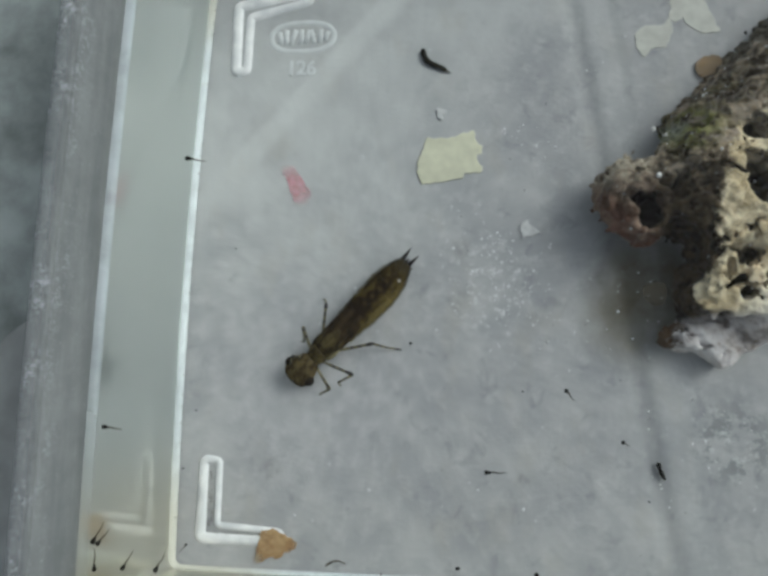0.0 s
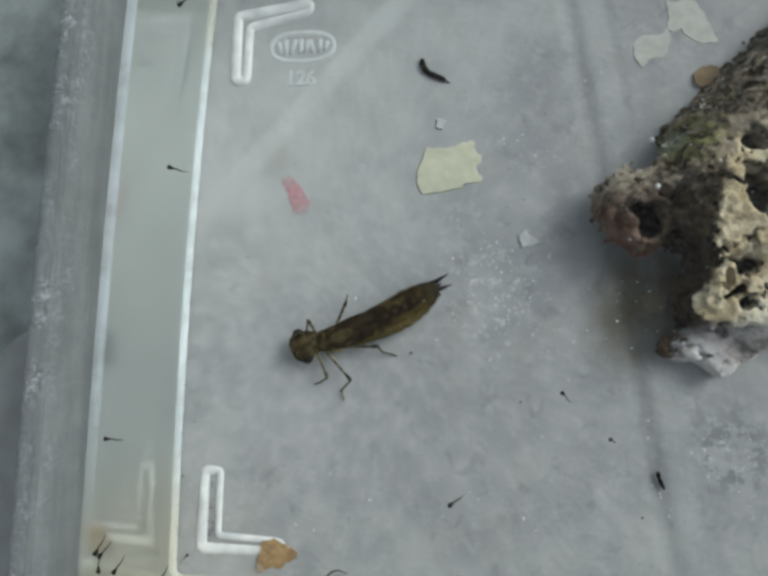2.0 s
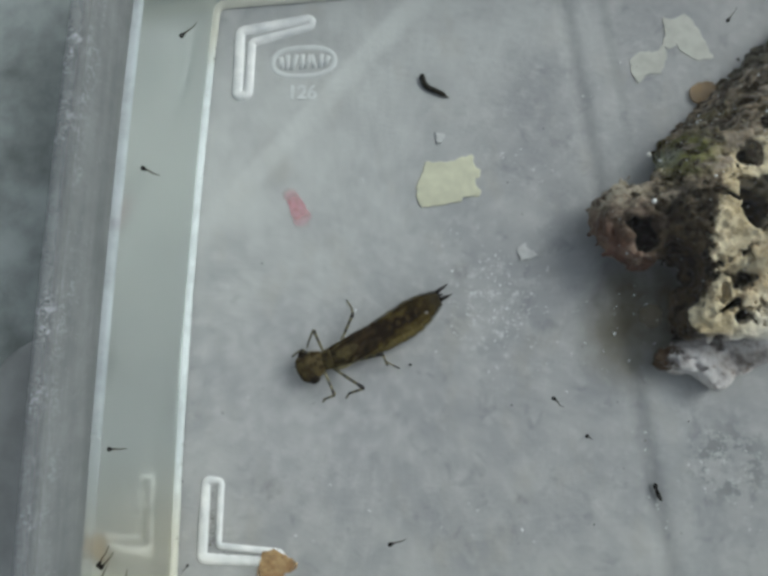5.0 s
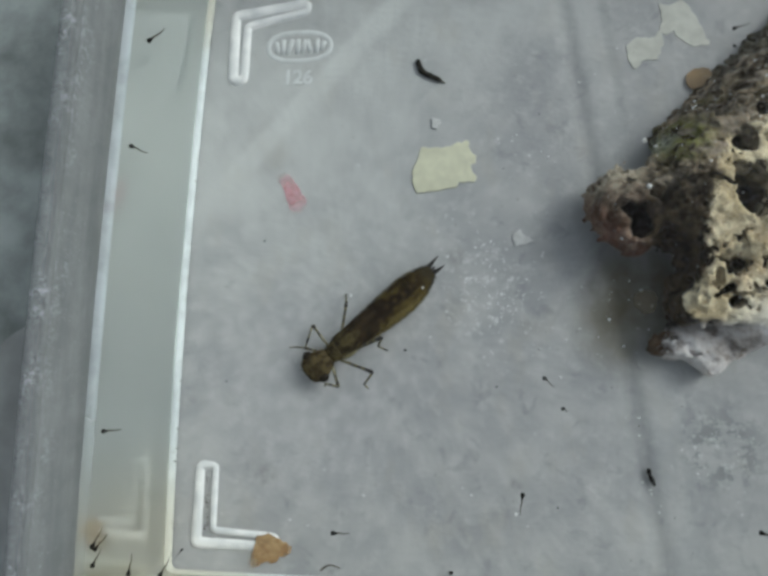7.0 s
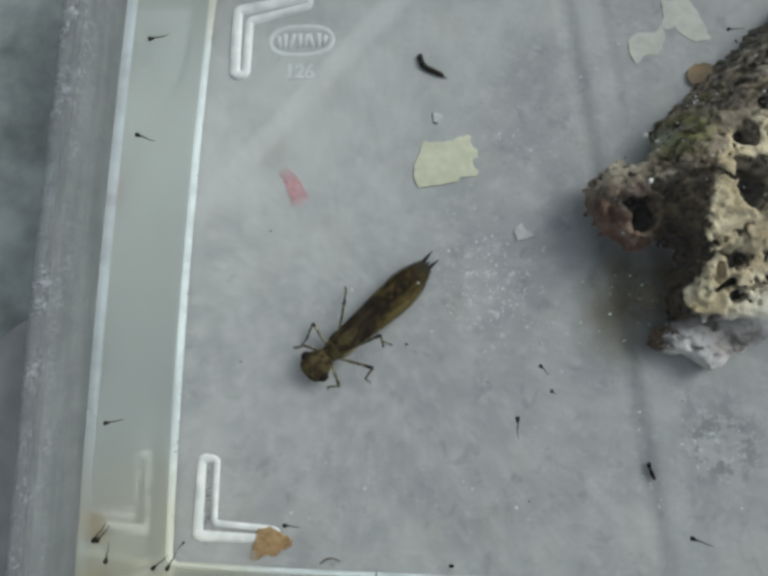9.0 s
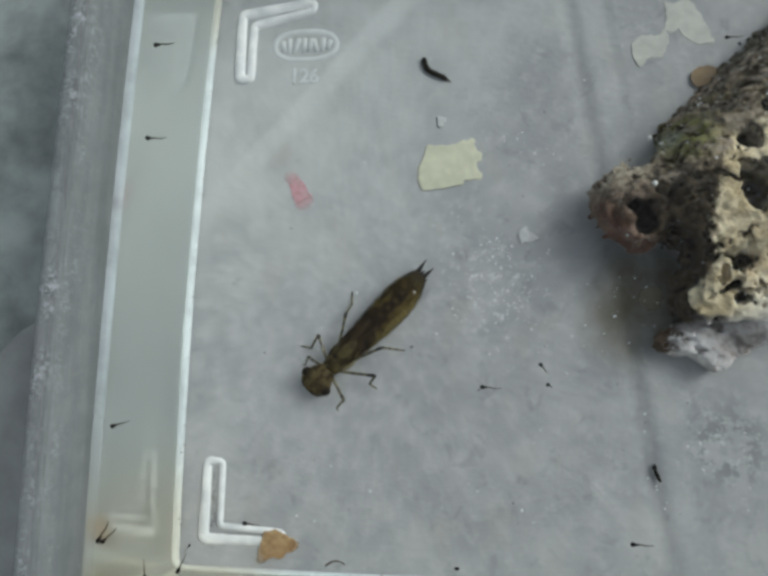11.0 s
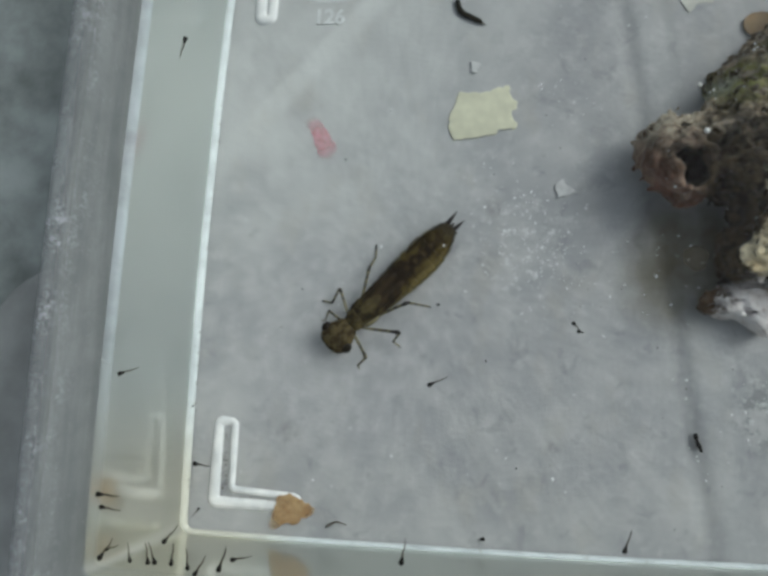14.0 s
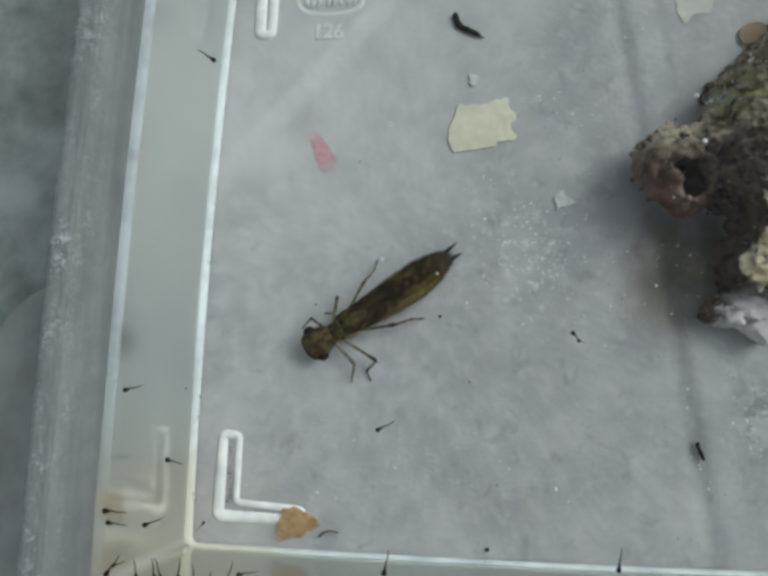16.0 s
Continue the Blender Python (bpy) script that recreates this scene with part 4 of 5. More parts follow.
        m = Matrix.Translation((x * MM, y * MM, 0.07 * MM)) @ Euler((rng.uniform(-0.3, 0.3), rng.uniform(-0.3, 0.3), rng.random() * 3)).to_matrix().to_4x4() @ Matrix.Diagonal((1.25, rng.uniform(0.5, 1), rng.uniform(0.25, 0.45), 1))
        bmesh.ops.create_icosphere(bm, subdivisions=1, radius=s * MM, matrix=m)
    tagged(new("sand_grains", mesh_of("sand_grains", bm, M_GRAIN, False)), "scattered tiny pale sand grains on the floor", "sand", kind="stuff")
    bm = bmesh.new()
    for _ in range(70):
        x, y = rng.uniform(-34, 60), rng.uniform(-47, 55)
        s = rng.uniform(0.05, 0.15)
        bmesh.ops.create_icosphere(bm, subdivisions=1, radius=s * MM, matrix=Matrix.Translation((x * MM, y * MM, 0.1 * MM)))
    inside = [(rng.gauss(-31.8, 0.3), rng.uniform(-43.0, -32.6)) for _ in range(46)] + [(x, -44.4 - 0.03 * (x + 31) + rng.gauss(0, 0.18)) for x in (rng.uniform(-31, -23) for _ in range(26))]
    for x, y in inside:
        s = rng.uniform(0.06, 0.17)
        bmesh.ops.create_icosphere(bm, subdivisions=1, radius=s * MM, matrix=Matrix.Translation((x * MM, y * MM, 0.1 * MM)))
    for _ in range(90):
        y = rng.uniform(-48, 60)
        x = -38.6 + 4.7 * (y + 50.3) / 112.7 - 1.1 * 4 * ((y + 50.3) / 112.7) * (1 - (y + 50.3) / 112.7) + rng.uniform(0.35, 0.8)
        s = rng.uniform(0.05, 0.15)
        bmesh.ops.create_icosphere(bm, subdivisions=1, radius=s * MM, matrix=Matrix.Translation((x * MM, y * MM, rng.uniform(0.1, 0.7) * MM)))
    tagged(new("dark_silt", mesh_of("dark_silt", bm, M_TAIL, False)), "scattered tiny dark specks of silt on the floor", "silt", kind="stuff")


# ---- small larvae ----
LARVA_KEYS = []


def make_larva():
    """A wriggler: head at the origin, tail along +x, two and a half to three millimetres long."""
    larva = thing("mosquito_larva", "tiny dark mosquito larva with a round head and thin tail", "larva", "mosquito larvae in the box")
    part("head", ball((0, 0, 0), (0.42 * MM, 0.40 * MM, 0.34 * MM)), M_DARK, larva)
    part("thorax", ball((0.50 * MM, 0, 0), (0.30 * MM, 0.23 * MM, 0.22 * MM)), M_DARK, larva)
    n = 9
    part("abdomen", tube([((0.70 + 0.25 * i) * MM, 0.06 * math.sin(i * 0.9) * MM, 0) for i in range(n)], [(0.150 - 0.009 * i) * (1.10 if i % 2 else 0.90) * MM for i in range(n)], 8), M_TAIL, larva)
    part("siphon", tube([(2.7 * MM, 0, 0), (3.0 * MM, 0.05 * MM, 0.10 * MM), (3.3 * MM, 0.08 * MM, 0.2 * MM)], [0.08 * MM, 0.06 * MM, 0.05 * MM], 6), M_THIN, larva)
    return larva


def make_pale_larva():
    """A slender arched one without a dark head."""
    larva = thing("mosquito_larva", "pale brown larva", "larva", "mosquito larvae in the box")
    n = 11
    arch = [((0.36 * i) * MM, 0.75 * math.sin(math.pi * i / (n - 1)) * MM, 0.1 * MM) for i in range(n)]
    part("abdomen", tube(arch[2:], [(0.17 - 0.008 * i) * (1.1 if i % 2 else 0.92) * MM for i in range(n - 2)], 8), M_BROWN, larva)
    part("head", tube(arch[:3], [0.10 * MM, 0.20 * MM, 0.17 * MM], 8), M_BROWN, larva)
    return larva


def build_larvae():
    first = None
    for size, dip, label, rows in LARVAE:
        t, x, y, z, deg = rows[0]
        if label.startswith("pale brown"):
            ob = make_pale_larva()
        elif first is None:
            ob = first = make_larva()
        else:
            ob = copy_thing(first, pose(0, 0, 0))
        ob.scale = (size, size, size)
        if label:
            tagged(ob, label)
        LARVA_KEYS.append((ob, dip, rows))
    # two dead ones on the floor and a few drifting crumbs
    dead = thing("dead_larva", "dead black curved larva lying on the box floor", "larva")
    curve = [(7.55, 45.9), (7.6, 45.2), (7.8, 44.4), (8.25, 43.5), (8.95, 42.95), (9.7, 42.6), (10.5, 42.2), (11.3, 41.8), (12.0, 41.35)]
    part("body", tube([(x * MM, y * MM, 0.45 * MM) for x, y in curve], [r * MM for r in (0.36, 0.60, 0.54, 0.66, 0.52, 0.60, 0.48, 0.54, 0.30)], 10, 0.7), M_OLIVE, dead)
    part("tail", tube([(12.0 * MM, 41.35 * MM, 0.4 * MM), (12.8 * MM, 40.9 * MM, 0.3 * MM)], [0.2 * MM, 0.07 * MM], 8), M_TAIL, dead)
    pupa = thing("dead_larva", "dead dark short larva lying on the box floor", "larva")
    part("head", ball((47.3 * MM, -31.3 * MM, 0.5 * MM), (0.42 * MM, 0.6 * MM, 0.4 * MM)), M_DARK, pupa)
    part("body", tube([(47.4 * MM, -31.8 * MM, 0.45 * MM), (47.7 * MM, -32.6 * MM, 0.45 * MM), (48.2 * MM, -33.7 * MM, 0.4 * MM)], [0.28 * MM, 0.42 * MM, 0.22 * MM], 8), M_DARK, pupa)
    for x, y, s in ((12.9, -49.2, 0.45), (4.95, -10.2, 0.30)):
        crumb = tagged(new("dark_crumb", mesh_of("dark_crumb", ball((x * MM, y * MM, s * 0.7 * MM), (s * MM, s * 0.7 * MM, s * 0.6 * MM), 9, 6), M_DARK)), "small dark crumb on the box floor", "crumb")
    for rows in DRIFT:
        crumb = tagged(new("drifting_crumb", mesh_of("drifting_crumb", ball((0, 0, 0), (0.2 * MM, 0.15 * MM, 0.15 * MM), 8, 6), M_DARK)), "tiny dark crumb drifting in the water", "crumb")
        LARVA_KEYS.append((crumb, 0, [(t, x, y, z, 0) for t, x, y, z in rows]))


# ---- the nymph: head towards +x, its middle at the origin ----
# the hips, in millimetres from its middle
HIPS = {"fore_r": (10.9, -0.8), "mid_r": (9.5, -1.0), "hind_r": (6.5, -1.2), "fore_l": (10.9, 1.5), "mid_l": (9.5, 1.7), "hind_l": (6.6, 2.1)}
# how long femur, shin and foot are
BONES = {"fore_r": (3.5, 2.7, 1.6), "mid_r": (5.1, 3.4, 2.0), "hind_r": (6.4, 2.9, 2.5), "fore_l": (5.4, 2.5, 1.5), "mid_l": (7.4, 3.2, 1.9), "hind_l": (7.0, 2.9, 2.8)}
# where knee, ankle and toe stand at seven stances
STANCES = {
    "fore_r": ((12.3, -2.2, 14.2, -1.6, 15.0, -1.2), (12.3, -2.2, 14.2, -1.6, 15.0, -1.2), (12.3, -2.3, 14.2, -1.7, 15.0, -1.4), (12.95, -3.7, 14.6, -5.3, 15.4, -5.9), (11.3, -3.8, 13.0, -3.4, 14.0, -4.3), (12.4, -3.4, 15.4, -3.2, 16.6, -4.4), (11.8, -3.8, 13.9, -3.5, 15.0, -3.8)),
    "mid_r": ((7.3, -4.6, 9.2, -2.95, 10.3, -4.25), (9.5, -2.75, 11.0, -1.6, 12.0, -1.9), (9.0, -3.5, 10.8, -2.6, 11.9, -2.3), (9.3, -6.6, 12.3, -4.4, 13.6, -3.7), (7.3, -5.9, 10.2, -5.1, 11.3, -6.7), (6.1, -5.0, 8.65, -2.7, 10.2, -4.1), (5.6, -5.3, 8.1, -2.85, 9.9, -3.9)),
    "hind_r": ((1.6, -4.6, 1.4, -5.7, 1.55, -6.5), (2.2, -3.4, 2.0, -4.6, 1.6, -5.7), (1.2, -4.3, 1.3, -5.9, 1.4, -6.6), (1.85, -4.9, 1.4, -6.2, 1.1, -7.0), (1.1, -4.8, -0.7, -5.5, -2.5, -7.2), (0.75, -4.2, -1.4, -4.9, -3.1, -6.8), (0.7, -4.4, -1.7, -5.2, -3.5, -6.9)),
    "fore_l": ((11.7, 6.5, 13.6, 5.8, 14.6, 5.6), (10.9, 7.5, 13.0, 7.4, 13.8, 7.2), (10.4, 7.2, 12.5, 7.7, 13.3, 7.9), (12.2, 5.9, 14.2, 3.35, 15.6, 4.6), (12.05, 6.4, 14.05, 6.3, 15.0, 7.4), (10.4, 7.6, 11.2, 8.2, 12.2, 9.2), (9.8, 7.05, 11.3, 8.05, 12.3, 9.2)),
    "mid_l": ((6.85, 7.8, 9.75, 6.8, 10.5, 8.4), (7.1, 9.5, 9.8, 10.35, 10.0, 11.9), (5.9, 8.8, 9.4, 7.5, 10.8, 7.6), (5.9, 7.75, 8.6, 8.3, 8.65, 10.2), (5.05, 7.3, 7.0, 7.4, 6.7, 9.35), (7.0, 9.4, 9.8, 11.0, 10.5, 12.7), (6.15, 8.85, 8.7, 8.8, 9.2, 10.6)),
    "hind_l": ((0.5, 6.2, -0.45, 8.2, -2.5, 10.8), (0.2, 5.7, 0.1, 6.8, -2.4, 8.8), (-0.7, 4.8, -0.6, 6.1, -2.6, 8.1), (0.75, 4.1, 2.35, 4.6, 1.2, 7.05), (0.6, 4.6, -0.95, 6.6, -2.2, 8.0), (-0.1, 4.95, -2.1, 5.7, -3.95, 7.2), (-0.2, 5.1, -3.2, 5.7, -4.8, 6.7)),
}
STANCE_TIMES = ((0.0, 0), (0.55, 0), (1.0, 1), (3.0, 1), (4.2, 2), (6.3, 3), (8.2, 3), (10.3, 4), (15.05, 4), (15.5, 5), (16.0, 6))
NYMPH_ROWS = [
    (0, -5.52, -5.52, -135.1),
    (0.5, -5.06, -4.62, -136.8),
    (1, -3.48, -4.18, -154.3),
    (1.5, -2.87, -3.64, -156.1),
    (2, -2.84, -3.7, -157),
    (2.5, -2.62, -3.61, -157.4),
    (3, -2.49, -3.65, -157.8),
    (3.5, -2.46, -3.7, -157.6),
    (4, -2.72, -3.9, -157.9),
    (6.5, -0.83, -4.62, -141.2),
    (7, -0.89, -4.54, -140.9),
    (7.5, -1.01, -4.6, -140.6),
    (8, -0.99, -4.47, -140.3),
    (10.5, -2.98, -6.71, -135.3),
    (11, -2.9, -6.8, -135.2),
    (11.5, -2.82, -6.76, -135.3),
    (12, -2.68, -6.74, -135),
    (12.5, -2.64, -6.57, -135.2),
    (13, -2.72, -6.74, -135.5),
    (13.5, -2.83, -6.67, -135.5),
    (14, -2.88, -6.68, -135.4),
    (14.5, -2.73, -6.64, -135.4),
    (15, -2.81, -6.66, -136.2),
    (15.5, -4.76, -7.1, -145),
    (16, -5.22, -7.64, -146.7),
]
NYMPH_PARTS = {}
BENDING = []
BEND = (0.0, 1.0, 1.0, 0.0, 0.0, 0.0, 0.0)


def slab(profile, cy, z0, sides=20):
    """Rings along x: (x, half width, height), their middles at height z0."""
    loops = []
    for x, w, top in profile:
        loop = []
        for j in range(sides):
            q = 2 * math.pi * j / sides
            s = math.sin(q)
            loop.append((x * MM, (cy + w * math.cos(q)) * MM, (z0 + top * (s if s > 0 else s * 0.6)) * MM))
        loops.append(loop)
    return rings(loops)


def build_nymph():
    nymph = thing("dragonfly_nymph", "olive-brown dragonfly nymph with banded legs on the box floor", "insect")
    NYMPH_PARTS["body"] = nymph
    # head: narrow at the neck, flaring to the two eyes, with a blunt face before them
    head = part("head", slab([(10.2, 1.4, 0.8), (10.7, 1.85, 1.05), (11.5, 2.2, 1.25), (12.4, 2.6, 1.35), (13.4, 2.85, 1.35), (14.3, 2.8, 1.3), (15.0, 2.45, 1.15), (15.5, 1.95, 0.9), (15.75, 1.2, 0.55), (15.85, 0.5, 0.3)], 0.3, 2.0), M_HEAD, nymph, "mottled brown head")
    NYMPH_PARTS["head"] = head
    for s in (-1, 1):
        part("eye", ball((13.5 * MM, (0.3 + s * 2.5) * MM, 2.3 * MM), (1.0 * MM, 0.85 * MM, 0.8 * MM)), M_EYE, head, "dark brown eye")
        part("antenna", tube([(15.4 * MM, (0.3 + s * 0.9) * MM, 2.0 * MM), (16.1 * MM, (0.3 + s * 1.3) * MM, 2.1 * MM), (16.7 * MM, (0.3 + s * 1.5) * MM, 1.9 * MM)], [0.05 * MM, 0.03 * MM, 0.01 * MM], 6), M_PAD, head)
    BENDING.append((part("neck", slab([(10.7, 1.0, 0.8), (10.2, 1.35, 1.0), (9.6, 1.5, 1.1), (9.2, 1.4, 1.0)], 0.4, 1.8), M_PALE, nymph, "pale neck skin"), 0.4))
    BENDING.append((part("prothorax", slab([(10.6, 1.2, 0.8), (10.2, 1.6, 1.2), (9.5, 1.8, 1.4), (8.8, 1.95, 1.5), (8.2, 2.0, 1.5)], 0.35, 1.9), M_PLATE, nymph), 0.5))
    BENDING.append((part("thorax", slab([(8.8, 1.6, 1.1), (8.1, 2.05, 1.6), (7.0, 2.3, 1.8), (5.6, 2.4, 1.9), (4.2, 2.4, 1.8), (3.2, 2.3, 1.6)], 0.5, 1.9), M_PLATE, nymph), 1.0))
    for s in (-1, 1):
        BENDING.append((part("side_plate", slab([(8.6, 0.3, 0.3), (7.8, 0.62, 0.5), (6.6, 0.72, 0.55), (5.6, 0.55, 0.45), (5.0, 0.2, 0.2)], 0.5 + s * 1.8, 2.3, 12), M_PALE if s > 0 else M_PLATE, nymph), 1.0))
        BENDING.append((part("wing_pad", slab([(7.2, 0.3, 0.2), (5.8, 0.72, 0.34), (3.6, 0.85, 0.37), (1.2, 0.78, 0.33), (-0.6, 0.5, 0.24), (-1.4, 0.12, 0.1)], 0.45 + s * 0.9, 3.22, 12), M_PAD, nymph, "narrow dark wing pad"), 0.9))
        BENDING.append((part("wing_pad", slab([(6.2, 0.2, 0.15), (4.8, 0.5, 0.28), (3.0, 0.58, 0.3), (1.0, 0.5, 0.26), (-0.4, 0.15, 0.12)], 0.45 + s * 1.85, 2.75, 12), M_PAD, nymph, "narrow dark wing pad"), 0.9))
    # ten abdomen rings, each widest at its hind edge
    edges = [3.6, 2.2, 0.6, -1.2, -3.0, -4.9, -6.8, -8.7, -10.6, -12.3, -13.6]

    def half(x):
        u = (3.6 - x) / 17.2
        return 2.3 + 0.66 * math.sin(min(1, u / 0.62) * math.pi / 2) if u < 0.62 else 2.96 - 1.86 * ((u - 0.62) / 0.38) ** 1.9

    rng = random.Random(21)
    for i in range(10):
        a, b = edges[i], edges[i + 1]
        cy = lambda x: 0.5 - 0.45 * max(0, (-x - 6) / 8)
        w0, w1 = half(a) - 0.08, half(b) + 0.05
        mid = (a + b) / 2
        prof = [(a + 0.15, w0 - 0.15, 1.56), (a - 0.05, w0, 1.585), (mid, half(mid) + 0.02, 1.60), (b + 0.12, w1 + 0.06, 1.60), (b - 0.08, w1 + 0.04, 1.59), (b - 0.2, w1 - 0.20, 1.55)]
        scale = 1.0 - 0.4 * max(0, (i - 5) / 4)
        bm = slab([(x, w, t * scale) for x, w, t in prof], 0.0, 1.75 - 0.25 * (1 - scale), 22)
        for v in bm.verts:
            v.co.y += cy(v.co.x / MM) * MM
        # a pointed tooth at each hind corner
        if i > 1:
            for s in (-1, 1):
                root = Vector((b + 0.1, cy(b) + s * (w1 - 0.1), 1.7))
                vs = [bm.verts.new(p * MM) for p in (root + Vector((0.95, -0.05 * s, 0)), root + Vector((0.0, -0.3 * s, 0.35)), root + Vector((0.0, -0.3 * s, -0.3)), root + Vector((-0.45, 0.34 * s, 0)))]
                for f in ((0, 1, 3), (1, 2, 3), (2, 0, 3), (0, 2, 1)):
                    bm.faces.new([vs[n] for n in f])
        # short bristles along both sides
        for _ in range(110):
            x, s = rng.uniform(b, a), rng.choice((-1, 1))
            root = Vector((x, cy(x) + s * (half(x) - 0.15), rng.uniform(1.2, 2.3)))
            tip = root + Vector((-rng.uniform(0.1, 0.5), s * rng.uniform(0.28, 0.68), rng.uniform(-0.1, 0.2)))
            vs = [bm.verts.new(p * MM) for p in (root - Vector((0.055, 0, 0)), root + Vector((0.055, 0, 0)), root + Vector((0, 0, 0.09)), tip)]
            for f in ((0, 1, 3), (1, 2, 3), (2, 0, 3)):
                bm.faces.new([vs[n] for n in f])
        BENDING.append((part("abdomen_segment", bm, M_ABDOMEN, nymph), 1.3 - 1.0 * max(0, (i - 3) / 6) ** 1.3))
    for y0, y1, l in ((-0.80, -1.25, 3.2), (0.60, 0.80, 3.0), (-0.05, -0.1, 1.5)):
        part("tail_spine", tube([(-13.2 * MM, (y0 + 0.05) * MM, 1.7 * MM), ((-13.4 - l * 0.5) * MM, (y0 * 0.5 + y1 * 0.5) * MM, 1.8 * MM), ((-13.4 - l) * MM, y1 * MM, 1.9 * MM)], [0.50 * MM, 0.34 * MM, 0.05 * MM], 8), M_SPINE, nymph, "pointed black tail spine")
    part("air_bubble", ball((-10.6 * MM, 1.6 * MM, 2.75 * MM), [0.20 * MM] * 3, 10, 7), M_BUBBLE, nymph, "tiny bright air bubble")
    for name, (femur, shin, foot) in BONES.items():
        thin = 0.23 if femur < 4.7 else 0.28
        leg = part("leg", tube([(0, 0, 0), (femur * 0.25 * MM, 0, 0.06 * MM), (femur * 0.8 * MM, 0, 0.03 * MM), (femur * 0.95 * MM, 0, 0), (femur * MM, 0, 0)], [r * MM for r in (thin - 0.03, thin + 0.02, thin, thin + 0.12, thin)], 8), M_FEMUR if femur > 4.7 else M_SHORT_FEMUR, nymph, "straw-coloured leg with dark bands")
        low = part("shin", tube([(0, 0, 0), (shin * 0.5 * MM, 0, 0), (shin * MM, 0, 0)], [(thin - 0.01) * MM, (thin - 0.06) * MM, (thin - 0.07) * MM], 8), M_SHIN, leg)
        toe = part("foot", tube([(0, 0, 0), (foot * 0.75 * MM, 0, 0), (foot * MM, 0, 0)], [(thin - 0.09) * MM, (thin - 0.11) * MM, 0.13 * MM], 8), M_FOOT, leg)
        NYMPH_PARTS[name] = (leg, low, toe)


def bone(start, end):
    """The pose of a limb that lies along x, from start towards end, in millimetres."""
    d = end - start
    return pose(start.x * MM, start.y * MM, start.z * MM, 0, -math.degrees(math.atan2(d.z, math.hypot(d.x, d.y))), math.degrees(math.atan2(d.y, d.x)))


def limbs(name, stance):
    """The poses of femur, shin and foot at one stance; the first on the body, the others on the femur."""
    femur, shin, foot = BONES[name]
    kx, ky, ax, ay, tx, ty = STANCES[name][stance]
    hx, hy = HIPS[name]
    hip = Vector((hx, hy + 0.15 * (13.0 - hx) * BEND[stance], 1.5))
    rise = min(3.6, math.sqrt(max(0.0, femur ** 2 - (kx - hx) ** 2 - (ky - hip.y) ** 2)))
    knee = hip + (Vector((kx, ky, 1.5 + rise)) - hip).normalized() * femur
    drop = math.sqrt(max(0.0, shin ** 2 - (ax - knee.x) ** 2 - (ay - knee.y) ** 2))
    ankle = knee + (Vector((ax, ay, max(-0.3, knee.z - max(drop, 0.6)))) - knee).normalized() * shin
    first = bone(hip, knee)
    return first, first.inverted() @ bone(knee, ankle), first.inverted() @ bone(ankle, Vector((tx, ty, -0.7)))


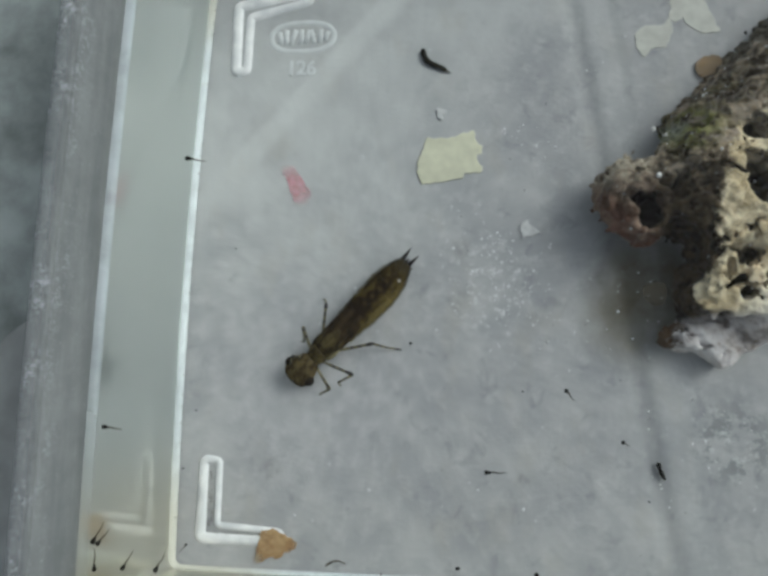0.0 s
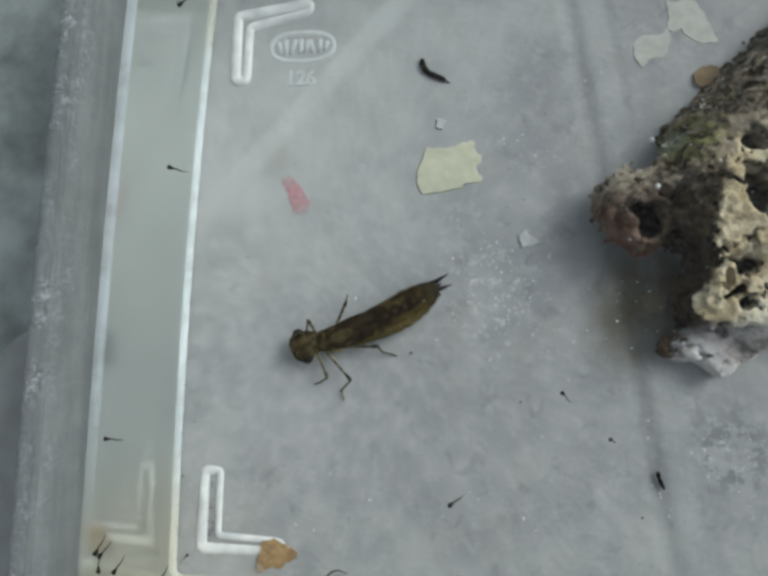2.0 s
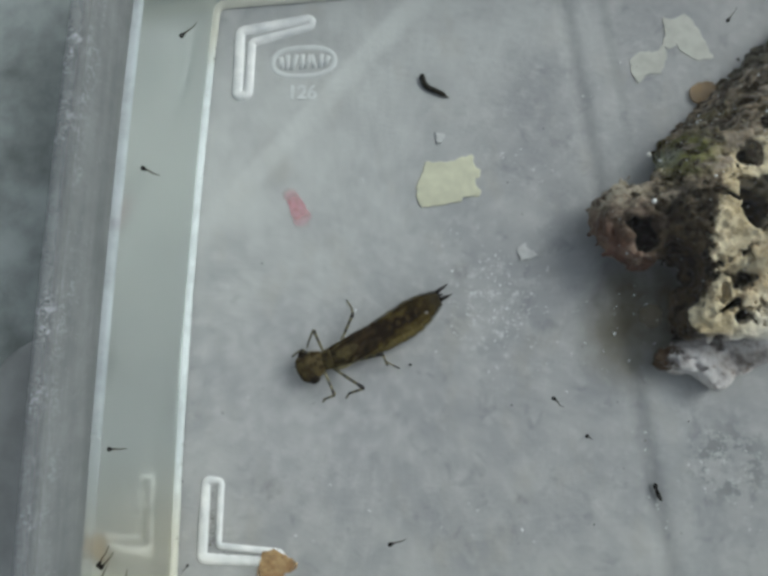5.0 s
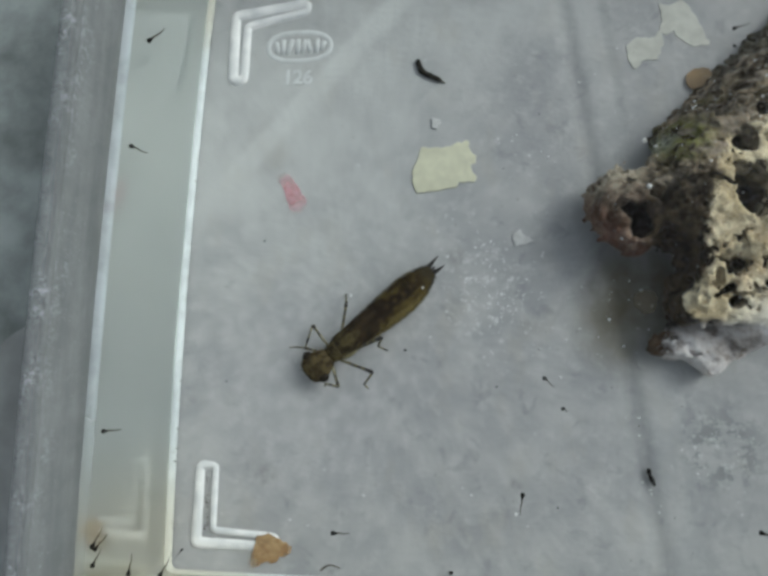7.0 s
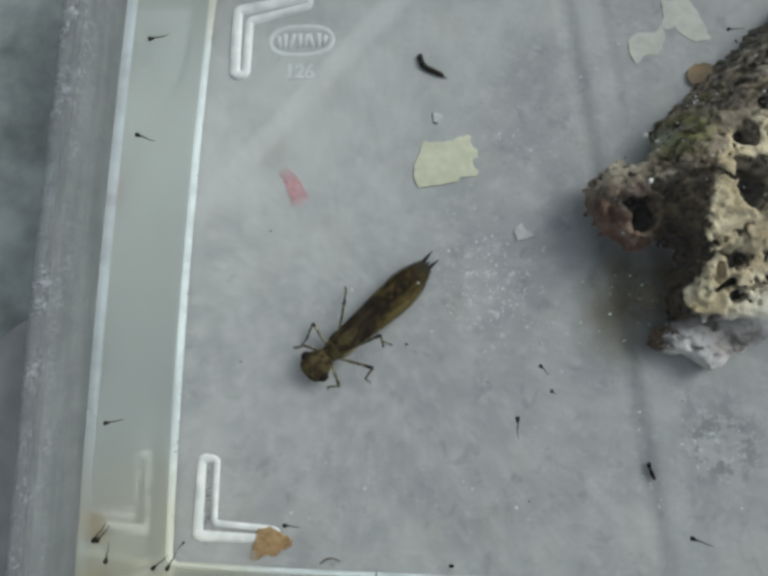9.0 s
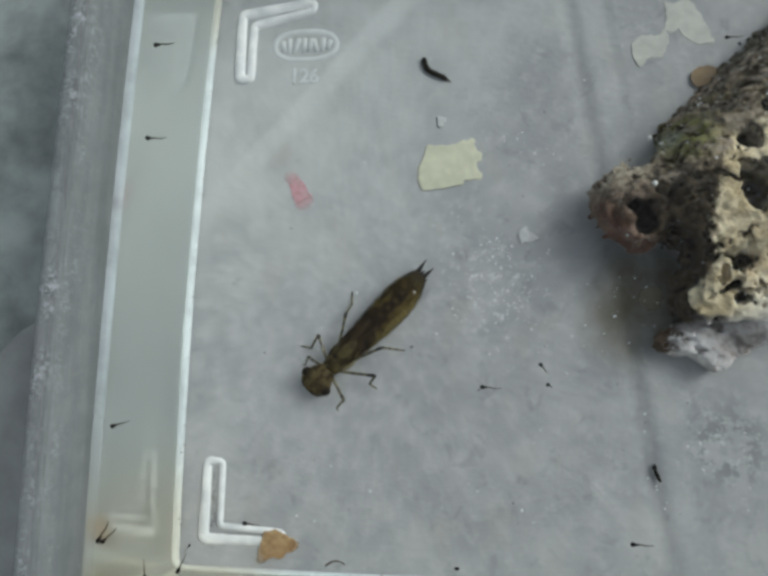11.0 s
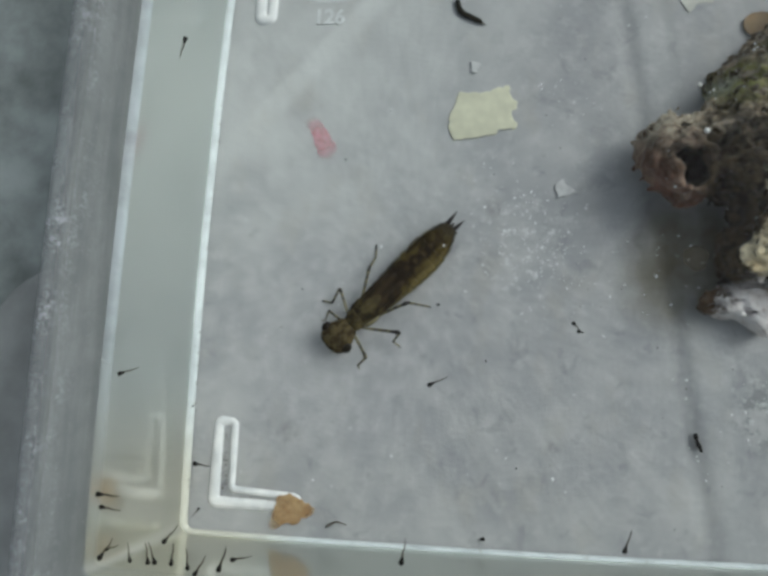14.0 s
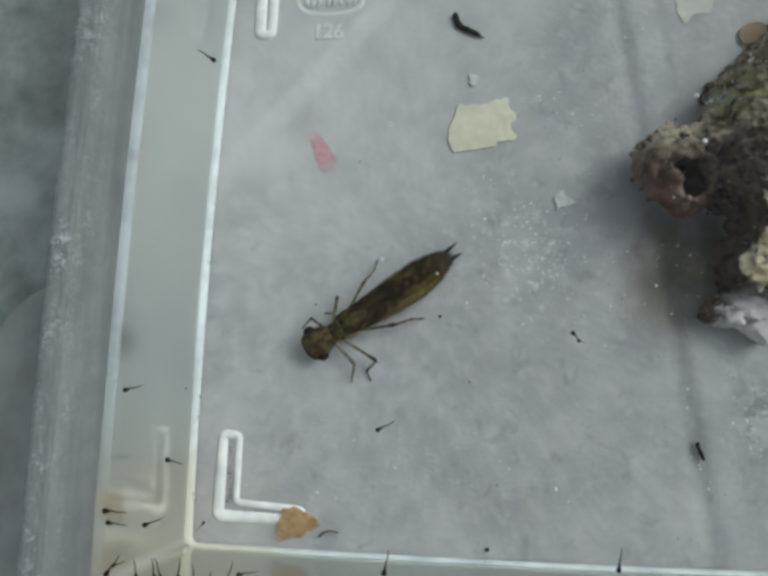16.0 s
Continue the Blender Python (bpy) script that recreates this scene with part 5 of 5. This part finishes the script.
# ---- tables of what moves: size, how far the tail is lifted, then seconds, millimetres, and the way the tail points ----
LARVAE = [
    (1, 0, '', [
        (0, -29.32, 18.62, 22, -12), (0.5, -29.92, 19, 22, -13), (1, -30.71, 18.96, 22, -14), (1.5, -31.55, 19.07, 22, -15), (2, -32.41, 19.24, 22, -18),
        (2.5, -32.98, 19.38, 22, -21), (3, -34.05, 19.73, 22, -24), (3.5, -34.85, 20.05, 22, -27), (4, -35.73, 20.49, 22, -26.7), (6.5, -38.92, 22.66, 22, -25.3),
        (7, -38.65, 22.48, 22, -25), (7.5, -38.64, 22.22, 22, -27.5), (8, -38.41, 23.07, 22, -30), (10.5, -37.59, 23.35, 22, -5), (11, -37.3, 23.43, 22, -3),
        (11.5, -37.06, 23.46, 22, -11.5), (12, -36.94, 23.69, 22, -20), (12.5, -36.52, 25.19, 22, -35), (13, -36.53, 26.68, 22, -55), (13.5, -35.83, 27.72, 22, -75),
        (14, -34.23, 28.34, 22, -102.5), (14.5, -33.05, 29.09, 22, -130), (15, -31.84, 29.78, 22, -150), (15.5, -30.49, 29.12, 22, -185), (16, -29.78, 27.63, 22, -215),
    ]),
    (1, 0, '', [
        (0, -31.29, 46.02, 24, 35.7), (1.5, -31.29, 46.02, 24, 35.7), (2, -30.88, 45.82, 24, 34.3), (2.5, -30.55, 45.84, 24, 32.9), (3, -30.41, 45.52, 24, 31.4),
        (3.5, -30.07, 45.46, 24, 30), (4, -29.9, 45.19, 24, 32), (6.5, -34.59, 40.09, 24, 42), (7, -35.47, 39.62, 24, 34.7), (7.5, -35.63, 39.19, 24, 27.3),
        (8, -35.74, 39.02, 24, 20), (10.5, -35.57, 38.42, 24, 3), (11, -35.69, 38.57, 24, 2), (11.5, -35.67, 38.59, 24, 1), (12, -35.68, 38.19, 24, 0), (16, -35.68, 38.19, 24, 0),
    ]),
    (0.9, 0, '', [
        (0, -39.98, -23.54, 24, -8), (0.5, -39.94, -23.38, 24, -7), (1, -39.99, -23.42, 24, -6), (1.5, -40.07, -23.48, 24, -5), (2, -39.97, -23.43, 24, -4),
        (2.5, -39.92, -23.46, 24, -3), (3, -40.06, -23.44, 24, -2), (3.5, -39.91, -23.38, 24, -1), (4, -39.89, -23.31, 24, 0), (6.5, -39.76, -23.25, 24, 4.2),
        (7, -39.77, -23.24, 24, 5), (7.5, -39.77, -23.29, 24, 6.5), (8, -39.85, -23.24, 24, 8), (10.5, -39.73, -23.12, 24, 15), (11, -39.74, -23.18, 24, 16.2),
        (11.5, -39.8, -23.23, 24, 17.5), (12, -39.9, -23.22, 24, 18.8), (12.5, -39.96, -23.11, 24, 20), (13, -40.02, -22.96, 24, 19.3), (13.5, -39.92, -22.98, 24, 18.6),
        (14, -39.94, -23.06, 24, 17.9), (14.5, -39.93, -23, 24, 17.1), (15, -39.91, -23.06, 24, 16.4), (15.5, -39.88, -22.98, 24, 15.7), (16, -39.88, -23.07, 24, 15),
    ]),
    (1, 0, '', [
        (0, -40.82, -40.25, 24, 60), (0.5, -40.87, -40.16, 24, 60.1), (1, -40.79, -40.19, 24, 60.3), (1.5, -40.87, -40.14, 24, 60.4), (2, -40.77, -40.13, 24, 60.6),
        (2.5, -40.82, -40.19, 24, 60.7), (3, -40.85, -40.13, 24, 60.9), (3.5, -40.66, -40.03, 24, 61), (4, -40.61, -40.17, 24, 61.1), (6.5, -40.45, -40.21, 24, 61.9),
        (7, -40.57, -40.21, 24, 62), (7.5, -40.53, -40.24, 24, 58.5), (8, -40.59, -40.34, 24, 55), (10.5, -40.81, -40.55, 24, 55), (11, -41.04, -40.17, 24, 60),
        (11.5, -41.34, -39.73, 24, 43.3), (12, -41.61, -39.86, 24, 26.7), (12.5, -41.79, -40.13, 24, 10), (13, -41.68, -40.01, 24, 5.7), (13.5, -41.68, -40.16, 24, 1.3),
        (14, -41.89, -39.98, 24, -3), (14.5, -41.83, -39.98, 24, -3), (15, -41.82, -39.93, 24, -3), (15.5, -41.81, -39.96, 24, -3), (16, -41.79, -40, 24, -3),
    ]),
    (0.9, 0, '', [
        (0, -40.1, -40.53, 24, 50), (10.5, -40.1, -40.53, 24, 50), (11, -40.32, -40.27, 24, 43.3), (11.5, -40.7, -40.59, 24, 36.7), (12, -40.98, -40.69, 24, 30),
        (12.5, -41.04, -40.94, 24, 15), (13, -40.95, -40.8, 24, 7.3), (13.5, -40.84, -40.93, 24, -0.3), (14, -41.32, -41.7, 24, -8), (14.5, -41.37, -41.71, 24, -7.2),
        (15, -41.36, -41.64, 24, -6.5), (15.5, -41.26, -41.57, 24, -5.8), (16, -41.23, -41.62, 24, -5),
    ]),
    (1.05, 20, 'pale mosquito larva with a dark head swimming near the floor', [
        (0, 18, -32.34, 4, 2), (0.5, 16.64, -33.3, 4, 15), (1, 14.91, -34.36, 4, 27.5), (1.5, 13.04, -35.51, 4, 40), (2, 11.63, -36.3, 4, 40), (2.5, 10.02, -37.32, 4, 40),
        (3, 8.24, -38.08, 4, 40), (3.5, 6.27, -39.17, 4, 40), (4, 4.85, -39.95, 4, 34.7), (6.5, -5.28, -42.05, 4, 8), (7, -7.53, -42.12, 4, 5), (7.5, -9.69, -42.26, 4, 2.5),
        (8, -11.88, -42.31, 4, 0), (10.5, -22.82, -41.73, 4, 0), (11, -24.65, -41.6, 4, -0.5), (11.5, -26.13, -41.39, 4, -0.9), (12, -28.21, -40.72, 4, -1.4),
        (12.5, -30.51, -40.07, 4, -1.8), (13, -31.47, -39.1, 5, -2), (13.5, -33.14, -38.66, 6, -3), (14, -34.23, -37.75, 8, -3), (14.5, -34.85, -36.8, 10, -4),
        (15, -36.0, -35.86, 12, -4), (15.5, -36.5, -35.0, 14, -6), (16, -37.3, -34.14, 14, -8),
    ]),
    (1, 0, '', [
        (0, 25.42, -47.7, 8, -100), (5, 25.42, -47.7, 8, -100), (6.5, 24.87, -37.31, 8, -112), (7, 24.8, -34.33, 8, -100), (7.5, 24.51, -31.49, 8, -97.5),
        (8, 24.38, -29.02, 8, -95), (10.5, 20.28, -17.1, 8, -60), (11, 17.42, -17.34, 8, -5), (11.5, 15.32, -17.97, 8, 5), (12, 12.63, -18.99, 8, 15),
        (12.5, 10.58, -19.71, 8, 25), (13, 8.26, -21.31, 8, 25), (13.5, 6.18, -22.71, 8, 25), (14, 3.93, -23.85, 8, 25), (14.5, 1.94, -25.17, 8, 25.8),
        (15, -0.49, -26.85, 8, 26.5), (15.5, -2.49, -27.92, 8, 27.2), (16, -4.84, -29.29, 8, 28),
    ]),
    (0.95, 50, 'dark-headed mosquito larva with a thin pale tail near the floor', [
        (0, 31.67, -18.55, 4, -60), (0.5, 31.53, -18.14, 4, -59.4), (1, 31.48, -17.91, 4, -58.8), (1.5, 31.18, -17.55, 4, -58.1), (2, 31.12, -17.28, 4, -57.5),
        (2.5, 30.83, -16.95, 4, -56.9), (3, 30.7, -16.75, 4, -56.2), (3.5, 30.62, -16.4, 4, -55.6), (4, 30.41, -16.29, 4, -55), (6.5, 29.6, -15.49, 4, -50),
        (7, 29.42, -15.2, 4, -50), (7.5, 29.2, -15.11, 4, -50), (8, 29.11, -14.78, 4, -50), (10.5, 27.9, -13.62, 4, -62), (11, 27.83, -13.48, 4, -60),
        (11.5, 27.54, -13.33, 4, -56.7), (12, 27.34, -13.25, 4, -53.3), (12.5, 27.32, -13.18, 4, -50), (13, 27.19, -13.34, 4, -53.8), (13.5, 27.21, -13.27, 4, -57.5),
        (14, 27.29, -13.29, 4, -61.2), (14.5, 27.36, -13.38, 4, -65), (15, 27.16, -13.24, 4, -63.3), (15.5, 27.17, -13.22, 4, -61.7), (16, 26.97, -13.19, 4, -60),
    ]),
    (0.9, 80, '', [
        (0, 40.25, -26.88, 6, -40), (0.5, 39.94, -26.38, 6, -40.6), (1, 39.37, -25.8, 6, -41.2), (1.5, 38.71, -25.44, 6, -41.9), (2, 38.34, -24.84, 6, -42.5),
        (2.5, 37.79, -24.69, 6, -43.1), (3, 37.16, -23.96, 6, -43.8), (3.5, 36.56, -23.86, 6, -44.4), (4, 36.27, -23.41, 6, -45), (6.5, 32.66, -20.87, 6, -48.1),
        (7, 32.13, -20.34, 6, -48.8), (7.5, 31.42, -19.75, 6, -49.4), (8, 30.98, -19.32, 6, -50), (10.5, 28.93, -17.22, 6, -53.1), (11, 28.73, -16.95, 6, -53.8),
        (11.5, 28.78, -16.57, 6, -54.4), (12, 28.43, -15.81, 6, -55), (12.5, 28.04, -15.12, 6, -55.6), (13, 27.86, -14.88, 6, -56.2), (13.5, 27.67, -14.7, 6, -56.9),
        (14, 27.74, -14.73, 6, -57.5), (14.5, 27.69, -14.71, 6, -58.1), (15, 27.49, -14.57, 6, -58.8), (15.5, 27.5, -14.43, 6, -59.4), (16, 27.54, -14.51, 6, -60),
    ]),
    (1.05, 0, '', [
        (0, 78, -36, 6, -20), (8, 58, -41, 6, -20), (10.5, 43.79, -43.11, 6, -15), (11, 41.69, -42.96, 6, -3), (11.5, 39.97, -42.99, 6, 18.5), (12, 38.39, -44.39, 6, 40),
        (12.5, 37.38, -45.43, 6, 52), (13, 36.41, -46.44, 6, 58), (13.5, 35.43, -47.5, 6, 64), (14, 34.36, -48.52, 6, 70), (14.5, 33.84, -49.03, 6, 75),
        (15, 33.25, -49.85, 6, 76.7), (15.5, 33.08, -49.94, 6, 78.3), (16, 32.8, -49.98, 6, 80),
    ]),
    (1.0, 0, 'pale brown mosquito larva resting along the floor edge', [
        (0, -10.2, -49.3, 1, 8), (11.5, -10.6, -49.3, 1, 8), (12.5, -11.24, -49.2, 1, 8), (13.5, -12.6, -48.8, 1, 9), (15, -14.81, -48.1, 1, 9), (16, -15.54, -48.1, 1, 13),
    ]),
    (1.1, 0, '', [
        (0, 0.24, -50.33, 12, 80), (14, 0.24, -50.33, 12, 80), (14.5, -0.67, -50.9, 12, 79.5), (15, -1.78, -50.35, 12, 79), (15.5, -2.7, -50.17, 12, 78.5),
        (16, -3.18, -50.23, 12, 78),
    ]),
    (0.9, 0, '', [
        (0, -31, -44, 24, 60), (8, -29.5, -44, 24, 60), (10.5, -28.52, -44.62, 24, 65), (11, -28.45, -44.23, 24, 65), (11.5, -29.05, -45.12, 24, 65), (12, -29.76, -45.69, 24, 65),
        (12.5, -30.22, -46.05, 24, 65), (13, -30.76, -45.73, 24, 60), (13.5, -31.26, -45.8, 24, 55), (14, -31.83, -45.9, 24, 50), (14.5, -32.43, -44.65, 24, 30),
        (15, -33.62, -42.85, 24, -24), (15.5, -34.54, -42.13, 24, -20), (16, -35.82, -41.73, 24, 22),
    ]),
    (1, 0, '', [
        (0, -41.02, -48.52, 24, 55), (12.5, -41.02, -48.52, 24, 55), (16, -41.02, -48.52, 24, 55),
    ]),
    (0.75, 0, '', [
        (0, -36.65, -48.69, 24, 100), (12.5, -36.65, -48.69, 24, 100), (16, -36.65, -48.69, 24, 100),
    ]),
    (0.85, 0, '', [
        (0, -34, -48.81, 24, 100), (12.5, -34, -48.81, 24, 100), (16, -34, -48.81, 24, 100),
    ]),
    (0.85, 0, '', [
        (0, -30.66, -48.76, 24, 85), (12.5, -30.66, -48.76, 24, 85), (16, -30.66, -48.76, 24, 85),
    ]),
    (0.8, 0, '', [
        (0, -28.32, -49.23, 24, 95), (12.5, -28.32, -49.23, 24, 95), (16, -28.32, -49.23, 24, 95),
    ]),
    (1, 0, '', [
        (0, -23.88, -49.18, 24, 72), (12.5, -23.88, -49.18, 24, 72), (16, -23.88, -49.18, 24, 72),
    ]),
    (0.85, 0, '', [
        (0, -22.03, -47.81, 24, 12), (12.5, -22.03, -47.81, 24, 12), (16, -22.03, -47.81, 24, 12),
    ]),
    (0.6, 0, '', [
        (0, -40.13, -47.38, 24, 20), (12.5, -40.13, -47.38, 24, 20), (16, -40.13, -47.38, 24, 20),
    ]),
    (0.9, 0, '', [
        (0, -40.44, -44.16, 24, 90), (3, -40.12, -42.42, 24, 85), (6.5, -40.29, -42.77, 24, 60), (8, -40.54, -43.29, 24, 75), (10.5, -34.05, -44.35, 24, 90),
        (12.5, -33.06, -48.76, 24, 110), (16, -33.06, -48.76, 24, 110),
    ]),
    (0.9, 0, '', [
        (0, -36.07, -43.89, 24, 58), (1.5, -37.77, -42.69, 24, 55), (7, -34.75, -43.95, 24, 80), (10.5, -28.75, -45.03, 24, 15), (12.5, -27.2, -49.97, 24, 60),
        (16, -27.2, -49.97, 24, 60),
    ]),
    (0.6, 20, 'small dark mosquito larva on the floor by the wall', [
        (0, -35.8, -46.3, 1, -128), (16, -35.8, -46.4, 1, -126),
    ]),
    (0.85, 0, 'pale thin mosquito larva beside the rock', [
        (0, 72, 62, 10, 50), (2.5, 66, 58, 10, 50), (3.5, 58.84, 51.62, 10, 60), (4, 59.32, 50.72, 10, 62), (6.5, 62.32, 45.03, 10, 25), (8, 61.71, 44.03, 10, 5),
        (11, 60.07, 42.51, 10, 0), (16, 64, 50, 10, -20),
    ]),
]
DRIFT = [
    [(0, -31.5, -31, 14), (14, -32.8, -28, 14), (14.5, -33.1, -27, 14), (15, -35.4, -22.3, 14), (15.5, -35.3, -21.8, 14), (16, -34.9, -23, 14)],
    [(0, -25.6, 6.4, 8), (1.5, -24, 6.7, 8), (2.5, -23.1, 6.8, 8), (3.5, -22.4, 7, 8), (6.5, -20.1, 8.9, 8), (8, -19.3, 9.4, 8), (10.5, -17.4, 10.6, 8), (11, -16.2, 10.9, 8), (16, -8.6, 15.5, 8)],
    [(0, -32, -22, 8), (2.5, -32.6, -22.1, 8), (3.5, -30.4, -20.9, 8), (6.5, -26.5, -16.6, 8), (8, -25, -14.5, 8), (10.5, -21.6, -12.2, 8), (11, -20.6, -11.5, 8), (12.5, -18.9, -9.6, 8), (14.5, -17, -8.6, 8), (16, -15.6, -9, 8)],
    [(0, 43.4, -35.9, 8), (1.5, 43.1, -37.1, 8), (2.5, 41, -36.6, 8), (3.5, 38.5, -36.4, 8), (6.5, 31.7, -36.2, 8), (8, 27.9, -36.5, 8), (10.5, 23, -36.3, 8), (11, 22.2, -36.4, 8), (14.5, 16.8, -36.4, 8), (16, 14.1, -37.4, 8)],
    [(0, 24, -18.6, 8), (1.5, 23.7, -18.6, 8), (3.5, 23.2, -18.1, 8), (6.5, 21.3, -16.6, 8), (8, 20.1, -16.7, 8), (16, 9.9, -21.4, 8)],
]


def motions():
    nymph = NYMPH_PARTS["body"]
    walk(nymph, [(t, pose(x * MM, y * MM, 0.9 * MM, 0, 0, deg)) for t, x, y, deg in NYMPH_ROWS])
    for ob, aside in BENDING:
        walk(ob, [(t, pose(0, aside * BEND[k] * MM, 0)) for t, k in STANCE_TIMES])
    # the head is drawn in while the body bends
    walk(NYMPH_PARTS["head"], [(t, pose(-0.75 * BEND[k] * MM, 0, 0)) for t, k in STANCE_TIMES])
    for name in BONES:
        for ob, which in zip(NYMPH_PARTS[name], range(3)):
            walk(ob, [(t, limbs(name, k)[which]) for t, k in STANCE_TIMES])
    for ob, dip, rows in LARVA_KEYS:
        walk(ob, [(t, pose(x * MM, y * MM, z * MM, 0, -dip, deg)) for t, x, y, z, deg in rows])


build_table()
build_box()
build_water()
build_rock()
build_scraps()
build_nymph()
build_larvae()
motions()
